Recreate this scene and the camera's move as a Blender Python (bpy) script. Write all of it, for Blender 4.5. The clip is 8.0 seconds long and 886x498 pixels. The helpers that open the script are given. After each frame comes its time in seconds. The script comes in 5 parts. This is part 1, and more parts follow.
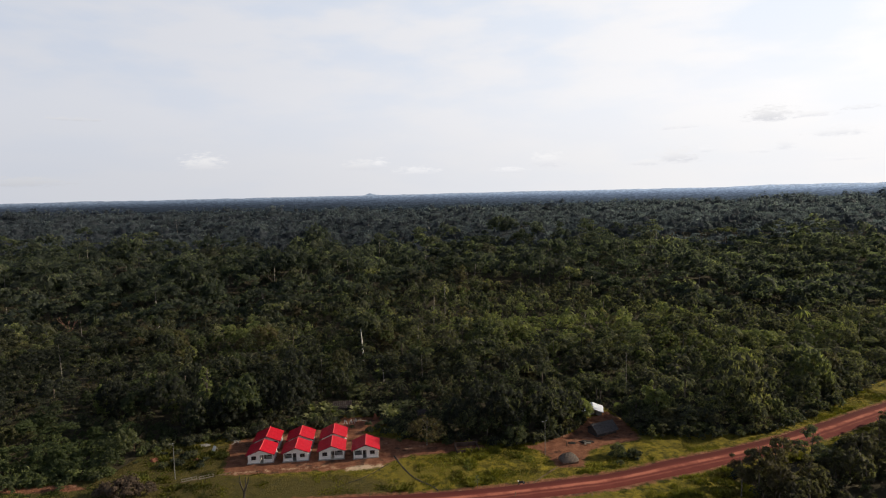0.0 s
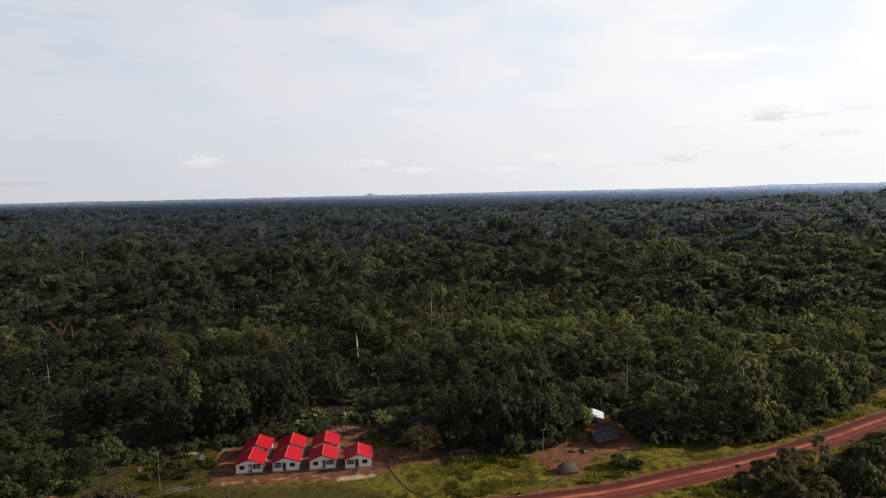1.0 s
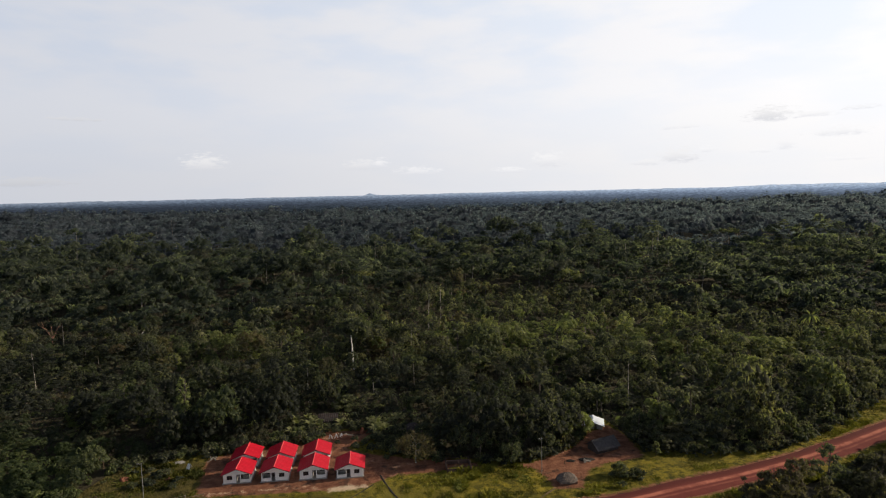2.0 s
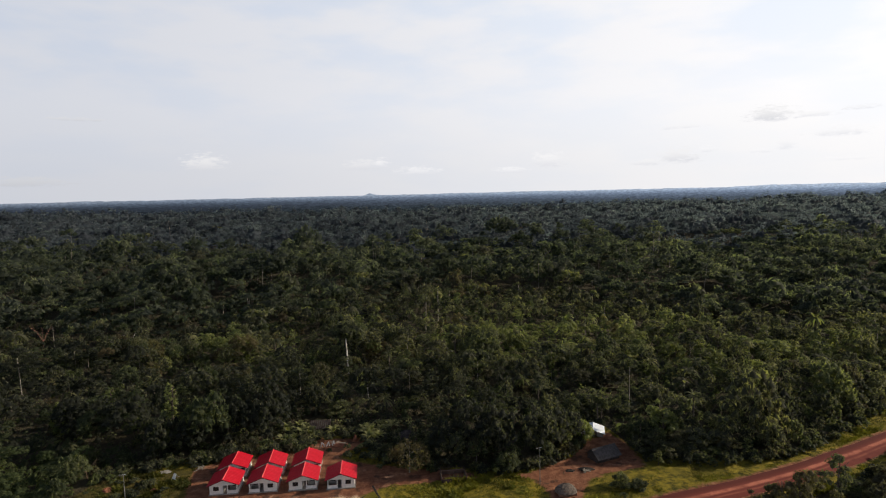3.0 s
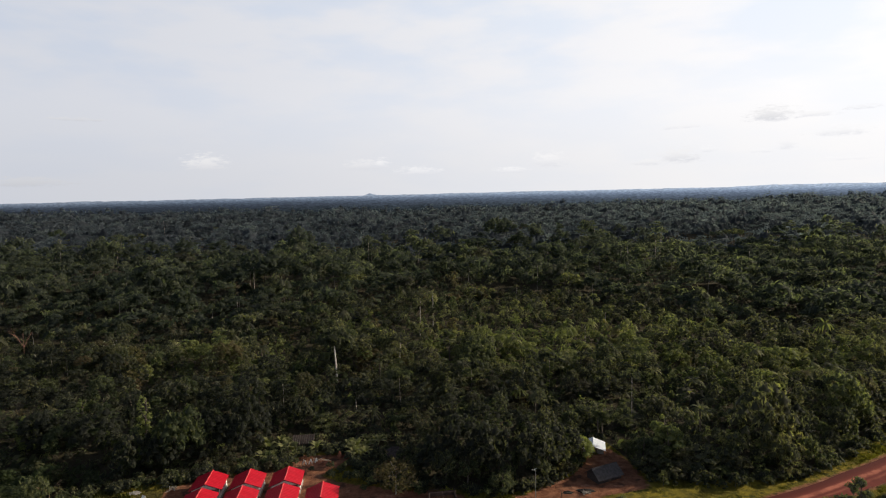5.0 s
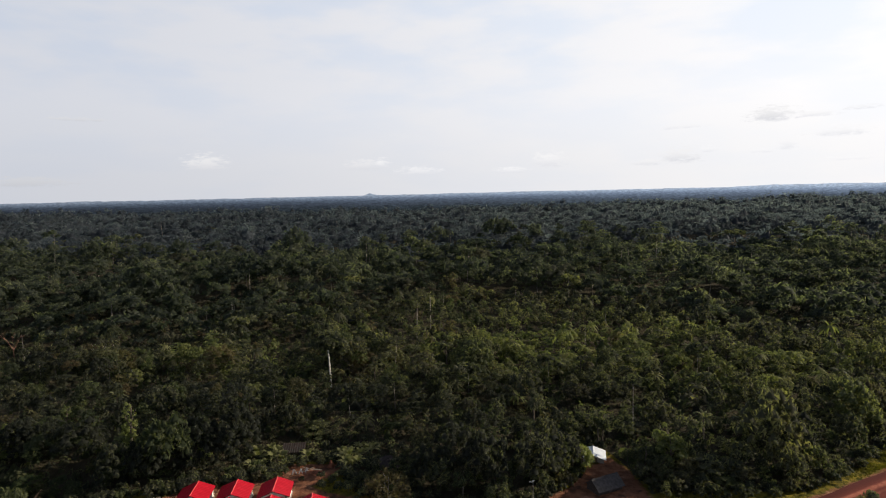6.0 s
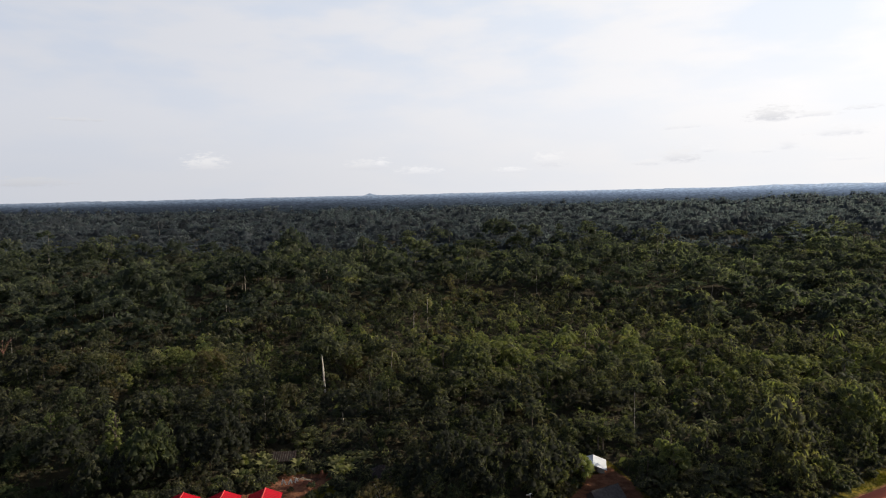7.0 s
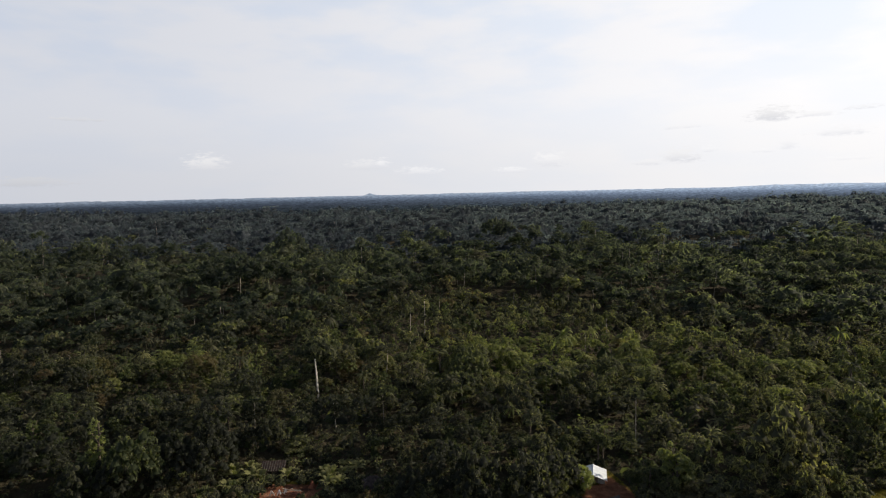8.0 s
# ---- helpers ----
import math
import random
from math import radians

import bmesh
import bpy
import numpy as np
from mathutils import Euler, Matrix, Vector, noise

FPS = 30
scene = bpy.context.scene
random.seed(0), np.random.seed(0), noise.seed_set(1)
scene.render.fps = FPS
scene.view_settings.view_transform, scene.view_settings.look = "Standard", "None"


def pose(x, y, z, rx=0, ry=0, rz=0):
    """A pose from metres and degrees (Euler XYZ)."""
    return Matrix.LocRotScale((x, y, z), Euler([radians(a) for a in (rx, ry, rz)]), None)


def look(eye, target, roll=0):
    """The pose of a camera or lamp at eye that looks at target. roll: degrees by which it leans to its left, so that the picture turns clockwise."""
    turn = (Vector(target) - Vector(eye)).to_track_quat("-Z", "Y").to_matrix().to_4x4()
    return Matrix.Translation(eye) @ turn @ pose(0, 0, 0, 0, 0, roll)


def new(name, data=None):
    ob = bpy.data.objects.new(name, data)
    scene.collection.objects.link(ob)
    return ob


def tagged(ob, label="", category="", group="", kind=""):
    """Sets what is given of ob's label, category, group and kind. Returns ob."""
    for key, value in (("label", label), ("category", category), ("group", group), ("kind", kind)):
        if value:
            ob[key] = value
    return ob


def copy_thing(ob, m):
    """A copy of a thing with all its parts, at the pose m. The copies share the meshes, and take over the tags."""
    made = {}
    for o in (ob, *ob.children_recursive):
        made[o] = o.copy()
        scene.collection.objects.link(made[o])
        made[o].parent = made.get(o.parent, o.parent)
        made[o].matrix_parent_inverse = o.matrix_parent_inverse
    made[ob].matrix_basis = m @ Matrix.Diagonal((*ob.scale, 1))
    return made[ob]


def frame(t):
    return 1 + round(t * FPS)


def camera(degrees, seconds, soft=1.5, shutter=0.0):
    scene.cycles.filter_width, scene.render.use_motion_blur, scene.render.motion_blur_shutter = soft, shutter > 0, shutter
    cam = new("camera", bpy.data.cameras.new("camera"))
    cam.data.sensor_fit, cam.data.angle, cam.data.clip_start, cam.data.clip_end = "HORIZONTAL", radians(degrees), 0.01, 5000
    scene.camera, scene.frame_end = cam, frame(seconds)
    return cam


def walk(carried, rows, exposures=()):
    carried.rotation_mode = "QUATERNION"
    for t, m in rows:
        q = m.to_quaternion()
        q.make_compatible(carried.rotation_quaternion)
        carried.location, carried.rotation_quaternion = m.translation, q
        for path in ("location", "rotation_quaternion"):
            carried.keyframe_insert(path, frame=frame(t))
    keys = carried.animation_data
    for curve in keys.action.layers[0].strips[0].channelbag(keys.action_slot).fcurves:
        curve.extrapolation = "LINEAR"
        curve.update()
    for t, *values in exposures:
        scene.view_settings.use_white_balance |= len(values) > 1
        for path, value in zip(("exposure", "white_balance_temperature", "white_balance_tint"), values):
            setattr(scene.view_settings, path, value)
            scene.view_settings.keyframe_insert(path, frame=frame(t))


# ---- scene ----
cam = camera(73.0, 8.0, soft=1.15)
EYE = 75.0
# level straight flight: metres a second to the right, ahead and up; a slow turn of the heading
VX, VY, VZ, TURN = 1.482, 5.704, 0.0676, 0.0278
walk(cam, [(t, pose(VX * t, VY * t, EYE + VZ * t, 84.67, 1.344, TURN * t)) for t in (0.0, 2.0, 4.0, 6.0, 8.0)])

# ---- world and sun ----
SUN_AZ, SUN_EL = 79.0, 21.0          # degrees clockwise from +y, and above the horizon
SUN_STRENGTH, SKY_STRENGTH = 5.0, 0.070


class Graph:
    """Short hand for building node trees."""

    def __init__(self, tree):
        self.tree = tree

    def node(self, kind):
        return self.tree.nodes.new(kind)

    def attribute(self, name):
        n = self.node("ShaderNodeAttribute")
        n.attribute_name = name
        return n.outputs["Fac"]

    def link(self, value, socket):
        if isinstance(value, bpy.types.NodeSocket):
            self.tree.links.new(value, socket)
        else:
            socket.default_value = value

    def math(self, op, a, b=0.0, clamp=False):
        n = self.node("ShaderNodeMath")
        n.operation, n.use_clamp = op, clamp
        self.link(a, n.inputs[0])
        self.link(b, n.inputs[1])
        return n.outputs[0]

    def mix(self, fac, a, b, blend="MIX"):
        n = self.node("ShaderNodeMix")
        n.data_type, n.blend_type = "RGBA", blend
        self.link(fac, n.inputs[0])
        self.link(a, n.inputs[6])
        self.link(b, n.inputs[7])
        return n.outputs[2]

    def ramp(self, value, lo, hi, to_lo=0.0, to_hi=1.0, smooth=True):
        n = self.node("ShaderNodeMapRange")
        n.interpolation_type = "SMOOTHSTEP" if smooth else "LINEAR"
        for i, v in enumerate((value, lo, hi, to_lo, to_hi)):
            self.link(v, n.inputs[i])
        return n.outputs[0]

    def noise(self, vector, scale, detail=3.0, rough=0.55):
        n = self.node("ShaderNodeTexNoise")
        if vector is not None:
            self.link(vector, n.inputs["Vector"])
        n.inputs["Scale"].default_value = scale
        n.inputs["Detail"].default_value = detail
        n.inputs["Roughness"].default_value = rough
        return n.outputs["Fac"]


def build_world():
    world = bpy.data.worlds.new("sky")
    scene.world = world
    world.use_nodes = True
    world.node_tree.nodes.clear()
    g = Graph(world.node_tree)
    sky = g.node("ShaderNodeTexSky")
    sky.sky_type, sky.sun_disc = "NISHITA", False
    sky.sun_elevation, sky.sun_rotation = radians(SUN_EL), radians(SUN_AZ)
    sky.altitude, sky.air_density, sky.dust_density, sky.ozone_density = 200.0, 1.0, 2.5, 1.0
    base = g.mix(1.0, sky.outputs[0], (SKY_STRENGTH, SKY_STRENGTH, SKY_STRENGTH, 1), "MULTIPLY")
    coord = g.node("ShaderNodeTexCoord").outputs["Generated"]
    xyz = g.node("ShaderNodeSeparateXYZ")
    g.link(coord, xyz.inputs[0])
    x, y, z = xyz.outputs
    elev = g.math("MULTIPLY", g.math("ARCSINE", z), 57.2958)
    azim = g.math("MULTIPLY", g.math("ARCTAN2", x, y), 57.2958)
    plane = g.node("ShaderNodeCombineXYZ")
    g.link(g.math("MULTIPLY", azim, 0.05), plane.inputs[0])
    g.link(g.math("MULTIPLY", elev, 0.16), plane.inputs[1])
    # thin high veil, thickest towards the horizon, thinning to blue overhead
    wisps = g.noise(plane.outputs[0], 1.6, 5.0, 0.5)
    thick = g.ramp(elev, 16.0, 30.0, 0.97, 0.05)
    toward = g.ramp(g.math("ABSOLUTE", g.math("SUBTRACT", azim, SUN_AZ)), 25.0, 125.0, 1.0, 0.0)
    veil = g.mix(toward, (0.67, 0.69, 0.752, 1), (1.09, 1.07, 1.07, 1))
    behind = g.ramp(y, -0.55, 0.45, 1.0, 0.0)
    veil = g.mix(behind, veil, (0.62, 0.64, 0.70, 1))
    high = g.ramp(elev, 3.0, 15.0, 0.25, 1.0)
    gaps = g.math("MULTIPLY", g.ramp(wisps, 0.36, 0.60, 0.8, 0.0), high)
    veil = g.mix(gaps, veil, g.mix(1.0, veil, (0.84, 0.915, 1.01, 1), "MULTIPLY"))
    # the haze dims the veil a little just over the horizon
    veil = g.mix(g.ramp(elev, 0.0, 9.0, 0.07, 0.0), veil, (0.0, 0.0, 0.0, 1))
    colour = g.mix(thick, base, veil)
    # small cumulus low over the horizon: azimuth, elevation, half width, half height, lightness, strength
    puffs = g.noise(plane.outputs[0], 24.0, 6.0, 0.65)
    clouds = [(-21.6, 3.05, 2.0, 1.0, 0.765, 0.85), (-7.6, 2.75, 2.2, 0.7, 0.775, 0.6), (-5.9, 2.9, 0.8, 0.6, 0.84, 0.7), (-2.3, 2.1, 2.2, 0.55, 0.84, 0.6),
              (9.8, 2.8, 1.6, 0.95, 0.83, 0.8), (6.4, 2.0, 2.0, 0.4, 0.86, 0.6), (21.3, 2.8, 1.9, 0.95, 0.80, 0.9), (18.8, 2.3, 1.5, 0.4, 0.81, 0.75), (23.6, 3.2, 0.8, 0.4, 0.86, 0.6),
              (28.3, 5.8, 2.0, 0.85, 0.77, 0.95), (31.2, 5.6, 2.2, 0.3, 0.83, 0.7), (33.2, 4.1, 2.0, 0.5, 0.84, 0.7), (29.5, 3.4, 0.8, 0.75, 0.85, 0.65), (27.7, 2.9, 1.0, 0.25, 0.86, 0.5),
              (34.6, 5.85, 1.3, 0.25, 0.80, 0.6), (-31.0, 6.6, 2.0, 0.22, 0.66, 0.6), (-34.9, 1.6, 3.4, 0.6, 0.60, 0.5), (21.3, 5.3, 2.2, 0.3, 0.83, 0.5), (33.6, 2.0, 2.0, 0.25, 0.88, 0.4)]
    for az, el, half_w, half_h, light, strength in clouds:
        dx = g.math("DIVIDE", g.math("SUBTRACT", azim, az), half_w)
        dy = g.math("DIVIDE", g.math("SUBTRACT", elev, el), half_h)
        away = g.math("SQRT", g.math("ADD", g.math("MULTIPLY", dx, dx), g.math("MULTIPLY", dy, dy)))
        lumpy = g.math("ADD", away, g.math("MULTIPLY", g.math("SUBTRACT", puffs, 0.5), 3.2))
        mask = g.math("MULTIPLY", g.ramp(lumpy, 0.15, 1.1, 1.0, 0.0), g.ramp(dy, -0.85, -0.35, 0.0, strength))
        top = g.ramp(dy, -0.9, 0.5, 0.0, 1.0)
        tone = g.mix(top, (light * 0.86, light * 0.87, light * 0.93, 1), (light * 1.12, light * 1.11, light * 1.12, 1))
        colour = g.mix(mask, colour, tone)
    back = g.node("ShaderNodeBackground")
    g.link(colour, back.inputs[0])
    out = g.node("ShaderNodeOutputWorld")
    g.link(back.outputs[0], out.inputs[0])


build_world()
sun_data = bpy.data.lights.new("sun", "SUN")
sun_data.energy, sun_data.angle, sun_data.color = SUN_STRENGTH, radians(0.6), (1.0, 0.87, 0.68)
sun_way = Vector((math.sin(radians(SUN_AZ)) * math.cos(radians(SUN_EL)), math.cos(radians(SUN_AZ)) * math.cos(radians(SUN_EL)), math.sin(radians(SUN_EL))))
sun = new("sun", sun_data)
sun.matrix_world = look(sun_way * 300, (0, 0, 0))


# ---- materials ----
def material(name):
    mat = bpy.data.materials.new(name)
    mat.use_nodes = True
    g = Graph(mat.node_tree)
    return mat, g, mat.node_tree.nodes["Principled BSDF"]


def bump(g, bsdf, height, strength, distance):
    n = g.node("ShaderNodeBump")
    n.inputs["Strength"].default_value, n.inputs["Distance"].default_value = strength, distance
    g.link(height, n.inputs["Height"])
    g.link(n.outputs[0], bsdf.inputs["Normal"])


def plain(name, colour, rough=0.7, scale=1.5, vary=0.25, metal=0.0, relief=0.3, grain=12.0):
    """A painted or raw surface with stains at one scale and grain at another."""
    mat, g, bsdf = material(name)
    pos = g.node("ShaderNodeNewGeometry").outputs["Position"]
    stain, fine = g.noise(pos, scale, 4.0, 0.6), g.noise(pos, grain, 2.0)
    dark = tuple(c * (1 - vary) for c in colour) + (1,)
    light = tuple(min(1, c * (1 + vary * 0.6)) for c in colour) + (1,)
    col = g.mix(g.ramp(stain, 0.3, 0.7), dark, light)
    col = g.mix(g.math("MULTIPLY", fine, 0.35), col, tuple(c * 0.6 for c in colour) + (1,))
    g.link(col, bsdf.inputs["Base Color"])
    bsdf.inputs["Roughness"].default_value, bsdf.inputs["Metallic"].default_value = rough, metal
    bump(g, bsdf, fine, relief, 0.02)
    return mat


def leaves(name, dark, mid, light, per_object, through_light=0.50, rough=0.62, gloss=0.34, glow=(1.28, 1.43, 0.68)):
    """Foliage: a tone for each leaf, and one for each tree."""
    mat, g, bsdf = material(name)
    tint = g.attribute("tint")
    if per_object:
        rnd = g.node("ShaderNodeObjectInfo").outputs["Random"]
        tint = g.math("ADD", tint, g.math("MULTIPLY", g.math("SUBTRACT", rnd, 0.5), 0.5))
    ramp = g.node("ShaderNodeValToRGB")
    els = ramp.color_ramp.elements
    els[0].position, els[0].color = 0.0, (*dark, 1)
    els[1].position, els[1].color = 1.0, (*light, 1)
    m = els.new(0.5)
    m.color = (*mid, 1)
    g.link(tint, ramp.inputs[0])
    dry = g.attribute("dry")
    lush = g.attribute("lush")
    tone = g.mix(lush, ramp.outputs[0], g.mix(g.math("ADD", tint, 0.15, True), (0.050, 0.074, 0.030, 1), (0.195, 0.222, 0.074, 1)))
    tone = g.mix(dry, tone, (0.150, 0.100, 0.050, 1))
    g.link(tone, bsdf.inputs["Base Color"])
    bsdf.inputs["Roughness"].default_value = rough
    bsdf.inputs["Specular IOR Level"].default_value = gloss
    trans = g.node("ShaderNodeBsdfTranslucent")
    g.link(g.mix(1.0, tone, (*glow, 1), "MULTIPLY"), trans.inputs[0])
    mixer = g.node("ShaderNodeMixShader")
    mixer.inputs[0].default_value = through_light
    g.link(bsdf.outputs[0], mixer.inputs[1])
    g.link(trans.outputs[0], mixer.inputs[2])
    g.link(mixer.outputs[0], mat.node_tree.nodes["Material Output"].inputs[0])
    return mat


def ground_material():
    mat, g, bsdf = material("ground")
    pos = g.node("ShaderNodeNewGeometry").outputs["Position"]
    big, mid, fine = g.noise(pos, 0.06, 4.0), g.noise(pos, 0.45, 5.0, 0.65), g.noise(pos, 3.0, 4.0, 0.7)
    grass = g.mix(g.ramp(mid, 0.35, 0.65), (0.056, 0.056, 0.012, 1), (0.285, 0.222, 0.026, 1))
    grass = g.mix(g.ramp(big, 0.45, 0.65), grass, (0.185, 0.150, 0.026, 1))
    grass = g.mix(g.ramp(fine, 0.55, 0.75, 0.0, 0.6), grass, (0.045, 0.055, 0.014, 1))
    soil = g.mix(g.ramp(mid, 0.3, 0.7), (0.16, 0.062, 0.036, 1), (0.32, 0.145, 0.082, 1))
    soil = g.mix(g.ramp(g.noise(pos, 0.22, 3.0, 0.6), 0.54, 0.66, 0.0, 0.8), soil, (0.055, 0.034, 0.026, 1))
    soil = g.mix(g.ramp(g.noise(pos, 0.30, 5.0, 0.6), 0.58, 0.70, 0.0, 0.7), soil, (0.46, 0.26, 0.17, 1))
    soil = g.mix(g.ramp(fine, 0.4, 0.8, 0.0, 0.5), soil, (0.10, 0.05, 0.03, 1))
    floor = g.mix(mid, (0.040, 0.038, 0.022, 1), (0.075, 0.060, 0.038, 1))
    wobble = g.math("ADD", g.math("MULTIPLY", g.math("SUBTRACT", mid, 0.5), 4.5), g.math("MULTIPLY", g.math("SUBTRACT", fine, 0.5), 2.5))

    def field(name, soft):
        a = g.attribute(name)
        return g.ramp(g.math("ADD", a, wobble), -soft, soft)

    grass = g.mix(g.math("MULTIPLY", field("straw", 2.5), 0.85), grass, g.mix(g.ramp(fine, 0.3, 0.7), (0.036, 0.032, 0.013, 1), (0.110, 0.088, 0.030, 1)))
    col = g.mix(field("soil", 0.5), grass, soil)
    col = g.mix(field("pale", 0.6), col, g.mix(mid, (0.45, 0.31, 0.19, 1), (0.72, 0.56, 0.40, 1)))
    col = g.mix(field("woods", 1.5), col, floor)
    g.link(col, bsdf.inputs["Base Color"])
    bsdf.inputs["Roughness"].default_value = 0.95
    bsdf.inputs["Specular IOR Level"].default_value = 0.1
    bump(g, bsdf, g.math("ADD", fine, mid), 0.9, 0.45)
    return mat


def road_material():
    mat, g, bsdf = material("laterite")
    pos = g.node("ShaderNodeNewGeometry").outputs["Position"]
    across = g.attribute("across")
    mid, fine = g.noise(pos, 0.25, 5.0, 0.65), g.noise(pos, 3.5, 3.0)
    wav = g.math("ADD", across, g.math("MULTIPLY", g.math("SUBTRACT", mid, 0.5), 0.20))
    col = g.mix(mid, (0.115, 0.028, 0.023, 1), (0.215, 0.056, 0.042, 1))
    track = g.math("MAXIMUM", g.ramp(g.math("ABSOLUTE", g.math("SUBTRACT", wav, 0.06)), 0.05, 0.24, 0.80, 0.0),
                   g.ramp(g.math("ABSOLUTE", g.math("ADD", wav, 0.36)), 0.0, 0.14, 0.28, 0.0))
    track = g.math("MULTIPLY", track, g.ramp(g.noise(pos, 0.12, 5.0, 0.7), 0.36, 0.58, 0.35, 1.0))
    col = g.mix(track, col, (0.58, 0.205, 0.132, 1))
    col = g.mix(g.ramp(fine, 0.5, 0.8, 0.0, 0.4), col, (0.13, 0.05, 0.03, 1))
    col = g.mix(g.ramp(wav, 0.22, 0.62, 0.0, 0.60), col, (0.080, 0.022, 0.020, 1))
    g.link(col, bsdf.inputs["Base Color"])
    bsdf.inputs["Roughness"].default_value = 0.95
    bsdf.inputs["Specular IOR Level"].default_value = 0.1
    bump(g, bsdf, fine, 0.5, 0.1)
    return mat


def bark(name, dark, light):
    mat, g, bsdf = material(name)
    pos = g.node("ShaderNodeNewGeometry").outputs["Position"]
    col = g.mix(g.ramp(g.noise(pos, 1.2, 5.0, 0.7), 0.35, 0.65), (*dark, 1), (*light, 1))
    g.link(col, bsdf.inputs["Base Color"])
    bsdf.inputs["Roughness"].default_value = 0.9
    return mat


def roof_paint():
    mat, g, bsdf = material("red_roof_sheet")
    pos = g.node("ShaderNodeTexCoord").outputs["Object"]
    stain, fine = g.noise(pos, 0.8, 4.0, 0.6), g.noise(pos, 9.0, 3.0)
    col = g.mix(g.ramp(stain, 0.35, 0.7), (0.43, 0.007, 0.019, 1), (0.50, 0.011, 0.026, 1))
    col = g.mix(g.ramp(fine, 0.55, 0.85, 0.0, 0.35), col, (0.42, 0.02, 0.02, 1))
    g.link(col, bsdf.inputs["Base Color"])
    bsdf.inputs["Roughness"].default_value = 0.55
    bsdf.inputs["Specular IOR Level"].default_value = 0.15
    return mat


GROUND, LATERITE = ground_material(), road_material()
RED, RED_CAP = roof_paint(), plain("ridge_red", (0.72, 0.075, 0.075), 0.6)
MAROON = plain("maroon_board", (0.16, 0.020, 0.022), 0.7)
WHITE = plain("white_wall_paint", (0.90, 0.85, 0.79), 0.8, 1.0, 0.10)
SLAB = plain("slab_and_shade_grey", (0.34, 0.31, 0.28), 0.9)
WOODEN = plain("raw_timber", (0.24, 0.16, 0.10), 0.85, 2.0, 0.4)
GREY_WOOD = plain("weathered_timber", (0.30, 0.265, 0.22), 0.85, 2.0, 0.35)
MUD = plain("mud_daub", (0.20, 0.105, 0.065), 0.95, 1.2, 0.35)
ZINC = plain("zinc_sheet", (0.84, 0.89, 0.97), 0.3, 1.2, 0.08, 0.0, 0.1)
OLD_ZINC = plain("dull_zinc_sheet", (0.066, 0.060, 0.062), 0.95, 1.4, 0.45)
THATCH = plain("dry_thatch", (0.15, 0.118, 0.095), 0.95, 2.5, 0.45, 0.0, 0.8, 18.0)
DARK_THATCH = plain("old_thatch", (0.060, 0.047, 0.044), 0.95, 2.5, 0.45, 0.0, 0.8, 18.0)
DARK_BROWN = plain("dark_brown", (0.085, 0.050, 0.038), 0.85, 1.0, 0.4)
GLASS = plain("dark_glass", (0.02, 0.022, 0.025), 0.15, 2.0, 0.2, 0.0, 0.0)
FRAME = plain("dark_frame", (0.09, 0.06, 0.045), 0.6)
STEEL = plain("galvanised_steel", (0.24, 0.23, 0.22), 0.6, 2.0, 0.2, 0.2)
BLACK = plain("black_paint", (0.02, 0.02, 0.022), 0.5)
RUBBER = plain("rubber", (0.018, 0.018, 0.018), 0.85)
CLOTH = plain("pale_tarpaulin", (0.84, 0.83, 0.80), 0.75, 2.0, 0.12)
CHAR = plain("charred_wood", (0.030, 0.024, 0.020), 0.95, 2.0, 0.5)
CLAY = plain("red_earth", (0.23, 0.085, 0.045), 0.95, 0.9, 0.3, 0.0, 0.8, 6.0)
LEAF = leaves("tree_leaves", (0.032, 0.038, 0.028), (0.096, 0.101, 0.062), (0.235, 0.234, 0.104), True, 0.50, 0.70, 0.20)
WOODS = leaves("forest_leaves", (0.032, 0.036, 0.028), (0.094, 0.096, 0.062), (0.235, 0.230, 0.104), False, 0.50, 0.70, 0.20)
# dark end raised and contrast narrowed: haze put into the leaf colour
OLD_WOODS = leaves("old_leaves_haze_lifted", (0.044, 0.054, 0.044), (0.096, 0.107, 0.077), (0.205, 0.212, 0.120), False, 0.58, 0.70, 0.24, (1.2, 1.38, 0.75))
# blue-grey leaf colours carry the haze of distance
HAZE_WOODS = leaves("haze_tinted_leaves", (0.048, 0.057, 0.072), (0.094, 0.109, 0.132), (0.182, 0.200, 0.212), False, 0.62, 0.68, 0.28, (1.1, 1.25, 1.0))
HERB = leaves("weeds", (0.050, 0.048, 0.013), (0.182, 0.168, 0.028), (0.315, 0.268, 0.044), False, 0.3, 0.8, 0.05)
DRY = leaves("dry_twigs", (0.040, 0.028, 0.019), (0.075, 0.052, 0.034), (0.12, 0.082, 0.05), False, 0.05, 0.9)
BARK = bark("bark", (0.05, 0.04, 0.03), (0.16, 0.13, 0.10))
PALE_BARK = bark("pale_bark", (0.38, 0.34, 0.29), (0.72, 0.68, 0.62))
STEM_BARK = bark("stem_bark", (0.12, 0.105, 0.09), (0.34, 0.31, 0.27))
DULL_SLAT = plain("dull_slats", (0.105, 0.092, 0.08), 0.9, 2.0, 0.35)

# ---- mesh helpers ----


def part(name, bm, mat, parent=None, label=""):
    mesh = bpy.data.meshes.new(name)
    bm.normal_update()
    bm.to_mesh(mesh)
    bm.free()
    mesh.materials.append(mat)
    ob = new(name, mesh)
    if parent is not None:
        ob.parent = parent
    if label:
        tagged(ob, label)
    return ob


